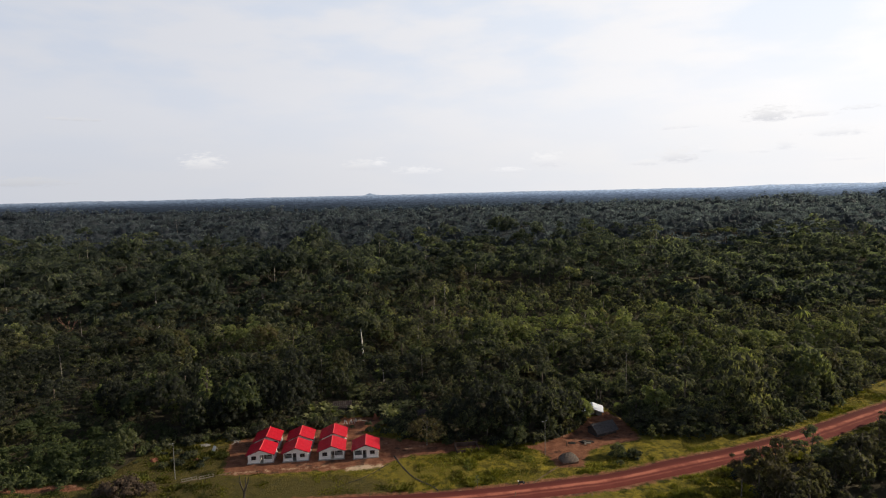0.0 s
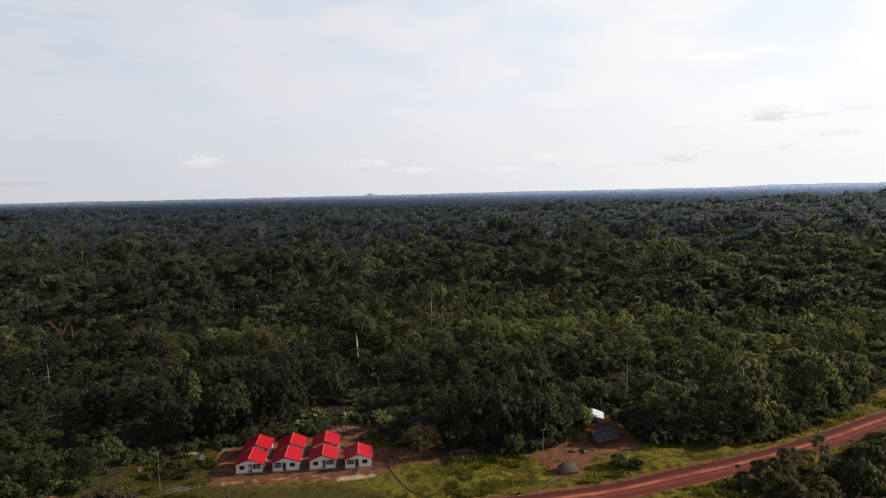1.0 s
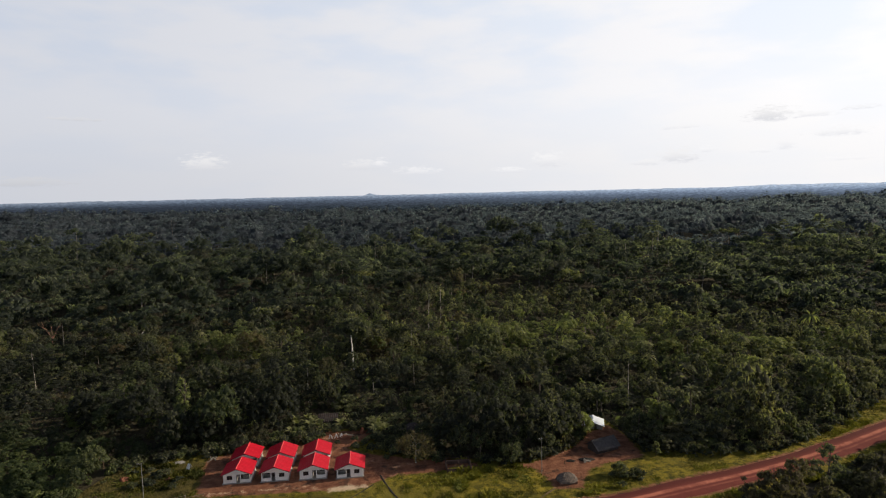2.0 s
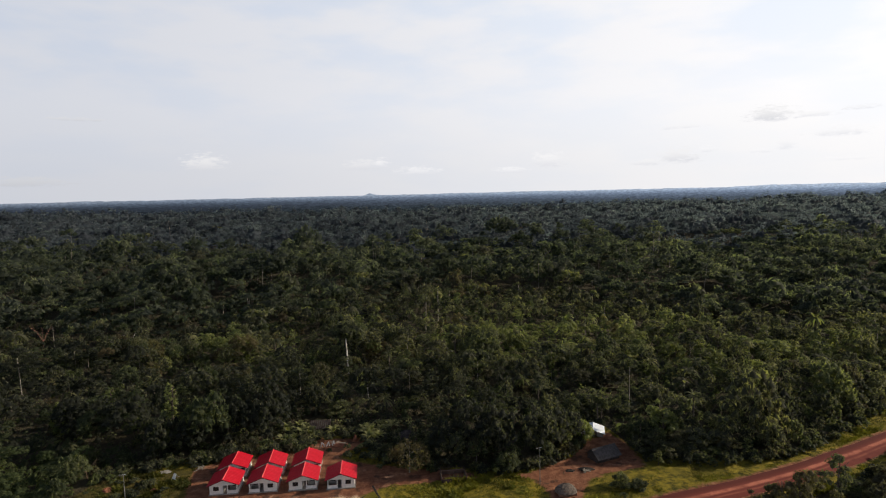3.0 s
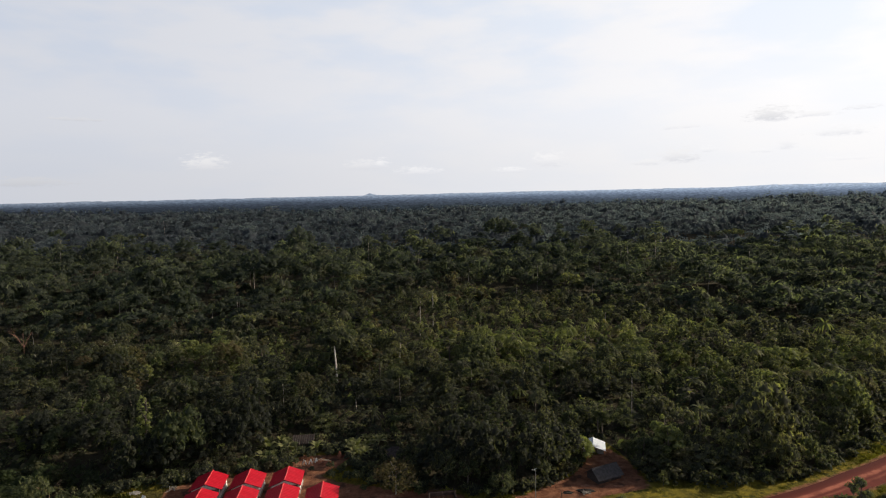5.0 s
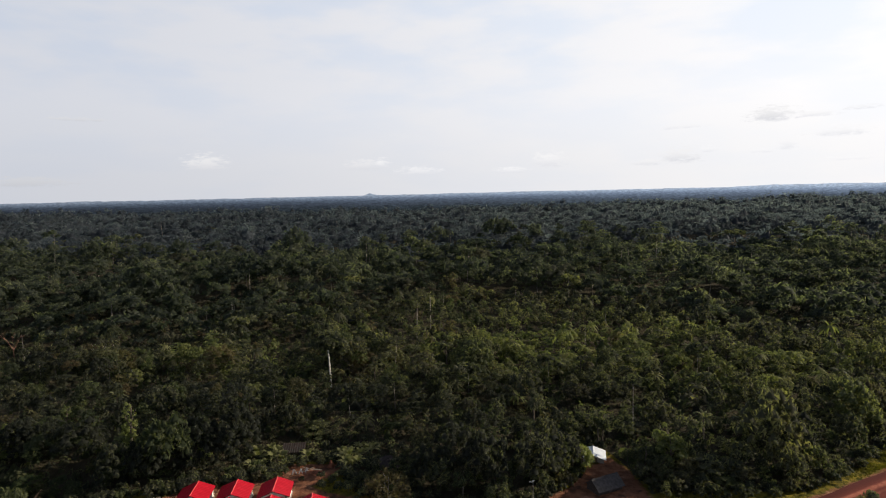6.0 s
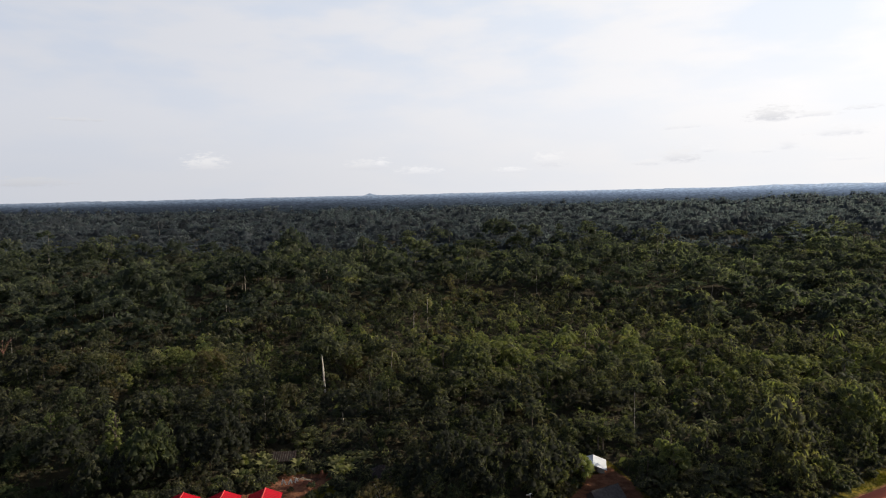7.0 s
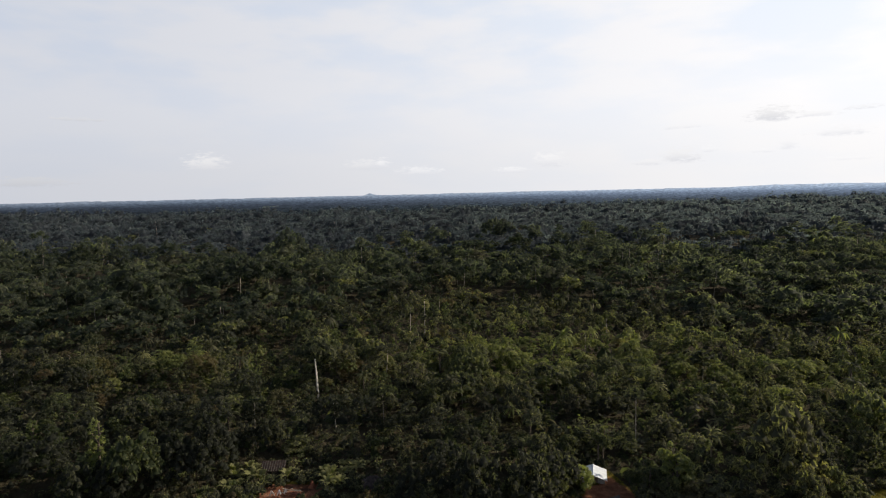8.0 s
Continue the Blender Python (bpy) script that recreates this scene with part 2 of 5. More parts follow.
def box(bm, x0, x1, y0, y1, z0, z1, turn=None):
    x0, x1 = min(x0, x1), max(x0, x1)
    vs = [bm.verts.new((x, y, z)) for z in (z0, z1) for x, y in ((x0, y0), (x1, y0), (x1, y1), (x0, y1))]
    for f in ((3, 2, 1, 0), (4, 5, 6, 7), (0, 1, 5, 4), (1, 2, 6, 5), (2, 3, 7, 6), (3, 0, 4, 7)):
        bm.faces.new([vs[i] for i in f])
    if turn is not None:
        bmesh.ops.transform(bm, matrix=turn, verts=vs)
    return vs


def beam(bm, a, b, r0, r1=None, sides=6):
    """A tapered round stick from a to b."""
    a, b = Vector(a), Vector(b)
    r1 = r0 if r1 is None else r1
    way = (b - a).normalized()
    side = way.cross(Vector((0, 0, 1)) if abs(way.z) < 0.9 else Vector((1, 0, 0))).normalized()
    up = way.cross(side)
    rings = []
    for p, r in ((a, r0), (b, r1)):
        rings.append([bm.verts.new(p + (side * math.cos(2 * math.pi * i / sides) + up * math.sin(2 * math.pi * i / sides)) * r) for i in range(sides)])
    for i in range(sides):
        j = (i + 1) % sides
        bm.faces.new((rings[0][i], rings[0][j], rings[1][j], rings[1][i]))
    bm.faces.new(rings[1])
    bm.faces.new(rings[0][::-1])


def prism(bm, outline, y0, y1):
    """An outline in x, z drawn out from y0 to y1."""
    a = [bm.verts.new((x, y0, z)) for x, z in outline]
    b = [bm.verts.new((x, y1, z)) for x, z in outline]
    n = len(outline)
    bm.faces.new(a)
    bm.faces.new(b[::-1])
    for i in range(n):
        j = (i + 1) % n
        bm.faces.new((a[j], a[i], b[i], b[j]))
    bmesh.ops.recalc_face_normals(bm, faces=bm.faces[:])


def sheet(bm, p, q, r, s, thick):
    """A slab on four corners, thick downwards."""
    tops = [bm.verts.new(c) for c in (p, q, r, s)]
    lows = [bm.verts.new((c[0], c[1], c[2] - thick)) for c in (p, q, r, s)]
    bm.faces.new(tops)
    bm.faces.new(lows[::-1])
    for i in range(4):
        j = (i + 1) % 4
        bm.faces.new((tops[i], lows[i], lows[j], tops[j]))
    bmesh.ops.recalc_face_normals(bm, faces=bm.faces[:])


def tri_mesh(name, verts, tris, mat, attrs=None, smooth=False):
    """A mesh from arrays of places and triangles, with values per place."""
    mesh = bpy.data.meshes.new(name)
    verts, tris = np.ascontiguousarray(verts, np.float32), np.ascontiguousarray(tris, np.int32)
    mesh.vertices.add(len(verts))
    mesh.vertices.foreach_set("co", verts.ravel())
    mesh.loops.add(tris.size)
    mesh.loops.foreach_set("vertex_index", tris.ravel())
    mesh.polygons.add(len(tris))
    mesh.polygons.foreach_set("loop_start", np.arange(0, tris.size, 3, dtype=np.int32))
    mesh.polygons.foreach_set("loop_total", np.full(len(tris), 3, np.int32))
    if smooth:
        mesh.polygons.foreach_set("use_smooth", np.ones(len(tris), bool))
    for key, values in (attrs or {}).items():
        mesh.attributes.new(key, "FLOAT", "POINT").data.foreach_set("value", np.ascontiguousarray(values, np.float32))
    mesh.materials.append(mat)
    mesh.update()
    mesh.validate()
    return mesh


def empty(name, m, label, category, group=""):
    ob = new(name)
    ob.empty_display_size = 0.5
    ob.matrix_basis = m
    return tagged(ob, label, category, group)


# ---- plan: forest edge, yards, road ----
EDGE = [(-900, -200), (-300, 140), (-200, 150), (-120, 152.5), (-99, 154), (-93, 158), (-91, 170), (-83, 175.5), (-76, 180), (-68, 184), (-58, 188), (-45, 190), (-38, 193), (-35, 198), (-22, 198),
        (-18, 186), (-10, 177), (4, 174), (18, 172.5), (31, 176.5), (38, 182), (44.5, 190), (46, 201), (54, 201), (57, 190), (58.5, 180), (62, 176.5),
        (79, 176), (96, 177), (107, 183), (123, 192), (136, 203), (152, 215), (165, 223), (250, 264), (400, 330), (900, 560)]
ROAD = [(-420, 116), (-250, 126), (-120, 134), (-60, 137), (-3, 140.3), (29, 145.6), (45, 149.3), (62, 155.6), (77, 160.6), (99, 169.6), (116, 177.7), (134, 187.6),
        (150, 195.5), (200, 221), (300, 271), (420, 332), (700, 470)]
YARD = [(-62, 156.5), (-45, 157), (-20, 159), (-13, 165), (-5, 167), (10, 169), (11, 172), (4, 174.5), (-8, 176), (-15, 178), (-20, 179.5), (-27.5, 183.5), (-25, 188), (-18.5, 191), (-19, 197), (-36, 197), (-42, 188), (-60, 183), (-67, 178), (-64, 165)]
CAMP = [(8, 168), (18, 170), (26, 168), (29.5, 159), (29.5, 156.5), (36.5, 156.5), (37.5, 160), (41, 167), (48, 171), (57.5, 173.5), (58, 178), (56.8, 189), (53.5, 198), (46, 191), (39.5, 182),
        (32, 175.8), (26, 171.5), (18, 169.5), (8, 170)]
STRAW = [(-140, 130), (-140, 170), (-66, 178), (-63, 158), (-50, 155), (-30, 155.5), (-18, 152), (-12, 146), (-12, 130)]
PALE = [(-28, 157.6), (-20, 158.5), (-18.5, 160.5), (-23, 160.8), (-28, 159.8)]
FRONT = [(-61.5, 158.0), (-54, 159.0), (-46, 159.6), (-37, 160.2), (-29, 160.4), (-29, 159.6), (-36.7, 159.2), (-46, 158.7), (-53.3, 157.8), (-60.6, 156.6)]
BARE = [(-124, 153.5), (-110, 152.0), (-100, 152.6), (-95, 150.6), (-98, 149.6), (-108, 148.8), (-124, 149.2)]


def edge_y(x):
    return np.interp(x, [p[0] for p in EDGE], [p[1] for p in EDGE])


def road_y(x):
    return np.interp(x, [p[0] for p in ROAD], [p[1] for p in ROAD])


def inside(poly, x, y):
    """Signed distance to a polygon's outline, positive inside."""
    far = np.full(np.shape(x), 1e9)
    odd = np.zeros(np.shape(x), bool)
    for (ax, ay), (bx, by) in zip(poly, poly[1:] + poly[:1]):
        dx, dy = bx - ax, by - ay
        t = np.clip(((x - ax) * dx + (y - ay) * dy) / (dx * dx + dy * dy), 0, 1)
        far = np.minimum(far, np.hypot(x - ax - t * dx, y - ay - t * dy))
        if dy:
            odd ^= ((ay > y) != (by > y)) & (x < dx * (y - ay) / dy + ax)
    return np.where(odd, far, -far)


def near_wood(x, y):
    """Trees on the near side of the road: how far inside."""
    return np.minimum(np.minimum(road_y(x) - 7.5 - y, (x - 71) * 0.7), 60.0)


def value_noise(x, y, scale, seed):
    """Smooth noise between -1 and 1 over arrays."""
    r = np.random.default_rng(seed).uniform(-1, 1, (257, 257))
    u, v = np.asarray(x) / scale + 1000.37, np.asarray(y) / scale + 1000.71
    iu, iv = np.floor(u).astype(int), np.floor(v).astype(int)
    fu, fv = u - iu, v - iv
    fu, fv = fu * fu * (3 - 2 * fu), fv * fv * (3 - 2 * fv)
    a, b, c, d = r[iu % 257, iv % 257], r[(iu + 1) % 257, iv % 257], r[iu % 257, (iv + 1) % 257], r[(iu + 1) % 257, (iv + 1) % 257]
    return (a * (1 - fu) + b * fu) * (1 - fv) + (c * (1 - fu) + d * fu) * fv


def land(x, y):
    """The height of the ground: flat by the road, rising far off to low hills."""
    r = np.hypot(x, y)
    up = np.clip((r - 1300) / 3300, 0, 1)
    roll = value_noise(x, y, 900, 3) * 5 * np.clip((r - 400) / 1200, 0, 1) * (1 - 0.7 * up)
    dip = np.exp(-((y - 365) / 70) ** 2) * np.clip((np.abs(x - 10) - 50) / 80, 0, 1) * 4.5
    return 58.0 * up ** 1.6 - dip + roll + value_noise(x, y, 9, 4) * 0.10


# ---- ground, road ----
def spread(lo, hi, step, far_lo, far_hi, grow=1.13):
    mid = list(np.arange(lo, hi + 0.01, step))
    out, d, p = [], step, mid[-1]
    while p < far_hi:
        d *= grow
        p += d
        out.append(p)
    low, d, p = [], step, mid[0]
    while p > far_lo:
        d *= grow
        p -= d
        low.append(p)
    return np.array(low[::-1] + mid + out)


def grid_tris(nx, ny):
    i = np.arange(nx * ny).reshape(ny, nx)
    a, b, c, d = i[:-1, :-1].ravel(), i[:-1, 1:].ravel(), i[1:, 1:].ravel(), i[1:, :-1].ravel()
    return np.concatenate([np.stack([a, b, c], 1), np.stack([a, c, d], 1)])


def build_ground():
    xs, ys = spread(-125, 168, 1.6, -5200, 5200), spread(136, 206, 1.3, -2500, 5200)
    gx, gy = np.meshgrid(xs, ys)
    x, y = gx.ravel(), gy.ravel()
    soil = np.maximum(np.maximum(inside(YARD, x, y), inside(CAMP, x, y)), inside(BARE, x, y))
    verge = 4.4 - np.abs(y - road_y(x)) * 0.88
    soil = np.maximum(soil, verge)
    woods = np.maximum(y - edge_y(x) - 1.0, near_wood(x, y) - 2.0)
    mesh = tri_mesh("ground", np.stack([x, y, land(x, y)], 1), grid_tris(len(xs), len(ys)), GROUND,
                    {"soil": np.clip(soil, -30, 30), "woods": np.clip(woods, -30, 30), "pale": np.clip(np.maximum(inside(PALE, x, y), inside(FRONT, x, y) - 0.5), -30, 30), "straw": np.clip(inside(STRAW, x, y), -30, 30)}, True)
    tagged(new("ground", mesh), "grass and red earth clearing running out under the forest", "ground", kind="structure")


def build_road():
    pts = np.array(ROAD, float)
    ts = np.r_[0, np.cumsum(np.hypot(*np.diff(pts, axis=0).T))]
    t = np.arange(0, ts[-1], 2.5)
    cx, cy = np.interp(t, ts, pts[:, 0]), np.interp(t, ts, pts[:, 1])
    k = np.ones(9) / 9
    cx[4:-4], cy[4:-4] = np.convolve(cx, k, "valid"), np.convolve(cy, k, "valid")
    tx, ty = np.gradient(cx), np.gradient(cy)
    n = np.hypot(tx, ty)
    nx, ny = -ty / n, tx / n
    lanes = np.linspace(-1, 1, 13)
    rut = np.array([-0.22, 0.06, 0.12, 0.13, 0.10, 0.13, 0.16, 0.13, 0.10, 0.13, 0.12, 0.06, -0.22])
    half = 4.4 + value_noise(t, t * 0, 14, 9) * 0.45
    verts = np.stack([cx[:, None] + nx[:, None] * lanes * half[:, None], cy[:, None] + ny[:, None] * lanes * half[:, None],
                      np.broadcast_to(rut, (len(t), 13)) + land(cx, cy)[:, None] + value_noise(np.repeat(t[:, None], 13, 1), lanes * 30 + t[:, None] * 0, 4, 8) * 0.03], 2).reshape(-1, 3)
    mesh = tri_mesh("road", verts, grid_tris(13, len(t)), LATERITE, {"across": np.tile(lanes, len(t))}, True)
    tagged(new("road", mesh), "red laterite dirt road with pale wheel tracks", "road", kind="structure")


build_ground()
build_road()


# ---- houses ----
def house(side, m):
    """A small white bungalow, front towards -y; the porch lies on the given side (1: +x, -1: -x)."""
    s = side
    W, D, T, H = 3.45, 6.9, 0.16, 2.62
    RIDGE, EAVE, OVER = 4.15, 2.52, 4.05
    home = empty("house", m, "small white bungalow with bright red metal roof and recessed porch", "house", "row of red-roofed houses")

    def made(name, mat, boxes, parent=home, label=""):
        bm = bmesh.new()
        for b in boxes:
            x0, x1 = sorted((b[0] * s, b[1] * s))
            box(bm, x0, x1, *b[2:])
        return part(name, bm, mat, parent, label)

    made("floor_slab", SLAB, [(-W - 0.25, W + 0.25, -0.3, D + 0.2, -0.15, 0.12)])
    # front room wall with a window opening
    made("front_wall", WHITE, [(-W, -2.55, 0, T, 0.12, H), (-1.15, -0.2, 0, T, 0.12, H), (-2.55, -1.15, 0, T, 0.12, 1.0), (-2.55, -1.15, 0, T, 2.12, H)])
    # grey where the wall would be white: porch shade put into its colour
    made("porch_wall", SLAB, [(-0.2, -0.2 + T, T, 2.3, 0.12, H), (-0.2, 0.15, 2.3, 2.3 + T, 0.12, H), (1.05, 1.6, 2.3, 2.3 + T, 0.12, H), (2.8, W, 2.3, 2.3 + T, 0.12, H),
                               (0.15, 1.05, 2.3, 2.3 + T, 2.15, H), (1.6, 2.8, 2.3, 2.3 + T, 0.12, 0.95), (1.6, 2.8, 2.3, 2.3 + T, 2.1, H)])
    made("parapet", WHITE, [(1.05, W - 0.26, 0, 0.14, 0.12, 0.95), (W - 0.14, W, 0.26, 2.3, 0.12, 0.95)])
    made("porch_column", WHITE, [(W - 0.26, W, 0, 0.26, 0.12, H - 0.28)])
    made("porch_column", WHITE, [(0.85, 1.05, 0, 0.2, 0.12, H - 0.28)])
    made("porch_beam", WHITE, [(-0.2, W, 0, 0.2, H - 0.28, H)])
    made("side_wall", WHITE, [(-W, -W + T, T, 2.2, 0.12, H), (-W, -W + T, 3.3, D - T, 0.12, H), (-W, -W + T, 2.2, 3.3, 0.12, 1.0), (-W, -W + T, 2.2, 3.3, 2.1, H)])
    made("side_wall", WHITE, [(W - T, W, 2.3 + T, 3.4, 0.12, H), (W - T, W, 4.5, D - T, 0.12, H), (W - T, W, 3.4, 4.5, 0.12, 1.0), (W - T, W, 3.4, 4.5, 2.1, H)])
    made("back_wall", WHITE, [(-W, W, D - T, D, 0.12, H)])
    for y in (0.0, D - T):
        bm = bmesh.new()
        prism(bm, [(-W, H), (W, H), (0, RIDGE - 0.07)], y + 0.004, y + T - 0.004)
        part("gable", bm, WHITE, home)
    # dark triangle added for the shaded underside of the apex overhang
    bm = bmesh.new()
    prism(bm, [(-0.62, RIDGE - 0.62), (0.62, RIDGE - 0.62), (0, RIDGE - 0.30)], -0.03, 0.0)
    part("apex_shade_panel", bm, FRAME, home, "dark triangle for the shaded underside of the apex")
    # openings
    for name, x0, x1, y, z0, z1 in (("window", -2.55, -1.15, 0.06, 1.0, 2.12), ("window", 1.6, 2.8, 2.36, 0.95, 2.1)):
        win = made(name, FRAME, [(x0, x0 + 0.07, y, y + 0.06, z0, z1), (x1 - 0.07, x1, y, y + 0.06, z0, z1), (x0 + 0.07, x1 - 0.07, y, y + 0.06, z0, z0 + 0.07),
                                 (x0 + 0.07, x1 - 0.07, y, y + 0.06, z1 - 0.07, z1), ((x0 + x1) / 2 - 0.03, (x0 + x1) / 2 + 0.03, y, y + 0.06, z0 + 0.07, z1 - 0.07)])
        made("pane", GLASS, [(x0 + 0.07, (x0 + x1) / 2 - 0.03, y + 0.02, y + 0.035, z0 + 0.07, z1 - 0.07)], win)
        made("pane", GLASS, [((x0 + x1) / 2 + 0.03, x1 - 0.07, y + 0.02, y + 0.035, z0 + 0.07, z1 - 0.07)], win)
    for x, y0 in ((-W + 0.05, 2.2), (W - 0.11, 3.4)):
        win = made("window", FRAME, [(x, x + 0.06, y0, y0 + 0.07, 1.0, 2.1), (x, x + 0.06, y0 + 1.03, y0 + 1.1, 1.0, 2.1), (x, x + 0.06, y0 + 0.07, y0 + 1.03, 1.0, 1.07), (x, x + 0.06, y0 + 0.07, y0 + 1.03, 2.03, 2.1)])
        made("pane", GLASS, [(x + 0.02, x + 0.035, y0 + 0.07, y0 + 1.03, 1.07, 2.03)], win)
    door = made("door", FRAME, [(0.15, 1.05, 2.36, 2.42, 0.12, 2.15)], home, "dark wooden front door")
    made("door_handle", STEEL, [(0.24, 0.28, 2.31, 2.36, 1.05, 1.2)], door)
    # roof of two corrugated slopes with a cap
    y0, y1 = -0.6, D + 0.35
    for sgn in (-1, 1):
        bm = bmesh.new()
        n = 22
        up, low = [], []
        for i in range(n + 1):
            y = y0 + (y1 - y0) * i / n
            dz = 0.035 if i % 2 else 0.0
            up.append((bm.verts.new((0, y, RIDGE + dz)), bm.verts.new((sgn * OVER, y, EAVE + dz))))
            low.append((bm.verts.new((0, y, RIDGE + dz - 0.05)), bm.verts.new((sgn * OVER, y, EAVE + dz - 0.05))))
        for i in range(n):
            bm.faces.new((up[i][0], up[i][1], up[i + 1][1], up[i + 1][0]))
            bm.faces.new((low[i][0], low[i + 1][0], low[i + 1][1], low[i][1]))
            bm.faces.new((up[i][1], low[i][1], low[i + 1][1], up[i + 1][1]))
        bmesh.ops.recalc_face_normals(bm, faces=bm.faces[:])
        part("roof", bm, RED, home, "bright red corrugated metal roof slope")
        bm = bmesh.new()
        prism(bm, [(0, RIDGE - 0.05), (sgn * OVER, EAVE - 0.05), (sgn * OVER, EAVE - 0.22), (0, RIDGE - 0.22)], y0 + 0.02, y0 + 0.06)
        part("bargeboard", bm, MAROON, home, "dark red bargeboard")
    bm = bmesh.new()
    prism(bm, [(-0.17, RIDGE - 0.03), (0, RIDGE + 0.085), (0.17, RIDGE - 0.03), (0.17, RIDGE - 0.015), (0, RIDGE + 0.10), (-0.17, RIDGE - 0.015)], y0 - 0.02, y1 + 0.02)
    part("ridge_cap", bm, RED_CAP, home, "pale ridge cap")
    return home


TURNED = 6.5
first = house(1, pose(-53.4, 163.1, 0.12, 0, 0, TURNED))
second = house(-1, pose(-43.6, 163.9, 0.12, 0, 0, TURNED))
for base, x, y in ((first, -33.6, 164.7), (second, -23.8, 165.0), (first, -54.3, 172.5), (second, -44.5, 173.0), (first, -34.7, 174.0)):
    copy_thing(base, pose(x, y, 0.12, 0, 0, TURNED))


# ---- plants ----
OCT_V = np.array([(1, 0, 0), (0, 1, 0), (-1, 0, 0), (0, -1, 0), (0, 0, 1)], float)
OCT_F = np.array([(0, 1, 4), (1, 2, 4), (2, 3, 4), (3, 0, 4)])


def leaf_cloud(r, centres, radii, count, size, flat=0.8, squat=1.0, vary=0.13):
    """Leaf sprays over the upper sides of lobes: places, triangles, tone."""
    weight = radii ** 2 / (radii ** 2).sum()
    which = r.choice(len(centres), count, p=weight)
    n = r.normal(size=(count, 3))
    n[:, 2] = np.abs(n[:, 2]) * 1.15 - 0.42
    n /= np.linalg.norm(n, axis=1)[:, None]
    c = centres[which] + n * (radii[which] * r.uniform(0.80, 1.18, count))[:, None] * np.array([1, 1, flat])
    face = n + r.normal(size=(count, 3)) * 0.42
    face /= np.linalg.norm(face, axis=1)[:, None]
    a = np.cross(face, r.normal(size=(count, 3)))
    a /= np.linalg.norm(a, axis=1)[:, None]
    b = np.cross(face, a)
    sz = size * r.uniform(0.55, 1.3, count)[:, None]
    lobe_tone = r.normal(0, 0.09, len(centres))
    # tone also rises as leaves face up, like light from above
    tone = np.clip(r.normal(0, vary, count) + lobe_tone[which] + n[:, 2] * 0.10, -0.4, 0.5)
    squat = np.array([1, 1, squat])
    v = np.stack([c - (a * 1.1 + face * 0.2) * sz * squat, c + (a * 1.1 - face * 0.2) * sz * squat, c + b * sz * 0.66 * squat], 1)
    return v.reshape(-1, 3), np.arange(count * 3).reshape(-1, 3), np.repeat(tone, 3)


def join(pieces):
    vs, fs, ts, n = [], [], [], 0
    for v, f, t in pieces:
        vs.append(v)
        fs.append(f + n)
        ts.append(np.broadcast_to(t, len(v)))
        n += len(v)
    return np.concatenate(vs), np.concatenate(fs), np.concatenate(ts)


def lobes_for(r, shape, many, aspect):
    """Lobe centres and radii of a crown one unit wide (radius) and standing from z 0 to about 1."""
    small = 1.0 if many else 1.3
    if shape == "broad":
        k = 40
        u = np.linspace(-0.25, 0.97, k) + r.uniform(-0.05, 0.02, k)
        ang, rad = np.arange(k) * 2.4 + r.uniform(-0.4, 0.4, k), 0.76 * np.sqrt(1 - u * u) * r.uniform(0.8, 1.12, k)
        z, radii = 0.46 + 0.40 * u + r.uniform(-0.06, 0.06, k), r.uniform(0.11, 0.23, k)
        return np.stack([np.cos(ang) * rad, np.sin(ang) * rad, z], 1), radii
    if shape == "dome":
        k = 21 if many else 9
        u = np.linspace(-0.30, 0.97, k) + r.uniform(-0.06, 0.03, k)
        ang, rad = np.arange(k) * 2.4 + r.uniform(-0.5, 0.5, k), 0.68 * np.sqrt(1 - u * u) * r.uniform(0.75, 1.15, k)
        z, radii = 0.48 + 0.36 * u + r.uniform(-0.05, 0.05, k), r.uniform(0.16, 0.31, k)
    elif shape == "tall":
        k = int((15 if many else 9) * max(1.0, aspect / 1.7))
        h = np.linspace(0.06, 0.93, k)
        ang, rad = np.arange(k) * 2.4 + r.uniform(-0.5, 0.5, k), (0.48 * np.sin(np.pi * (h * 0.85 + 0.15)) + 0.06) * r.uniform(0.6, 1.25, k)
        z, radii = h, r.uniform(0.18, 0.32, k) * (1.15 - 0.5 * h)
    elif shape == "layer":
        per = (6, 5, 4, 2) if many else (4, 3, 2)
        level = (0.30, 0.52, 0.74, 0.92) if many else (0.35, 0.65, 0.9)
        reach = (0.78, 0.66, 0.42, 0.12) if many else (0.72, 0.5, 0.15)
        z, rad = np.repeat(level, per), np.repeat(reach, per)
        k = len(z)
        z, rad = z + r.uniform(-0.05, 0.05, k), rad * r.uniform(0.6, 1.2, k)
        ang, radii = np.arange(k) * 2.4 + r.uniform(-0.5, 0.5, k), r.uniform(0.18, 0.32, k)
    elif shape == "wild":
        k = 16 if many else 9
        stem = r.integers(0, 3, k)
        ang = stem * 2.1 + r.normal(0, 0.5, k)
        rad, z = r.uniform(0.1, 0.75, k), np.array((0.55, 0.92, 0.72))[stem] + r.uniform(-0.32, 0.06, k)
        radii = r.uniform(0.15, 0.30, k)
    else:                                              # umbrella
        k = 15 if many else 8
        ang, rad = np.arange(k) * 2.4 + r.uniform(-0.5, 0.5, k), np.sqrt((np.arange(k) + 0.3) / k) * 0.84
        z, radii = 0.86 - 0.16 * rad ** 2 + r.uniform(-0.08, 0.06, k), r.uniform(0.15, 0.28, k)
    return np.stack([np.cos(ang) * rad, np.sin(ang) * rad, z], 1), radii * small


FLAT = {"dome": 1.0, "tall": 1.05, "layer": 0.5, "umbrella": 0.6, "wild": 0.95, "broad": 1.0}


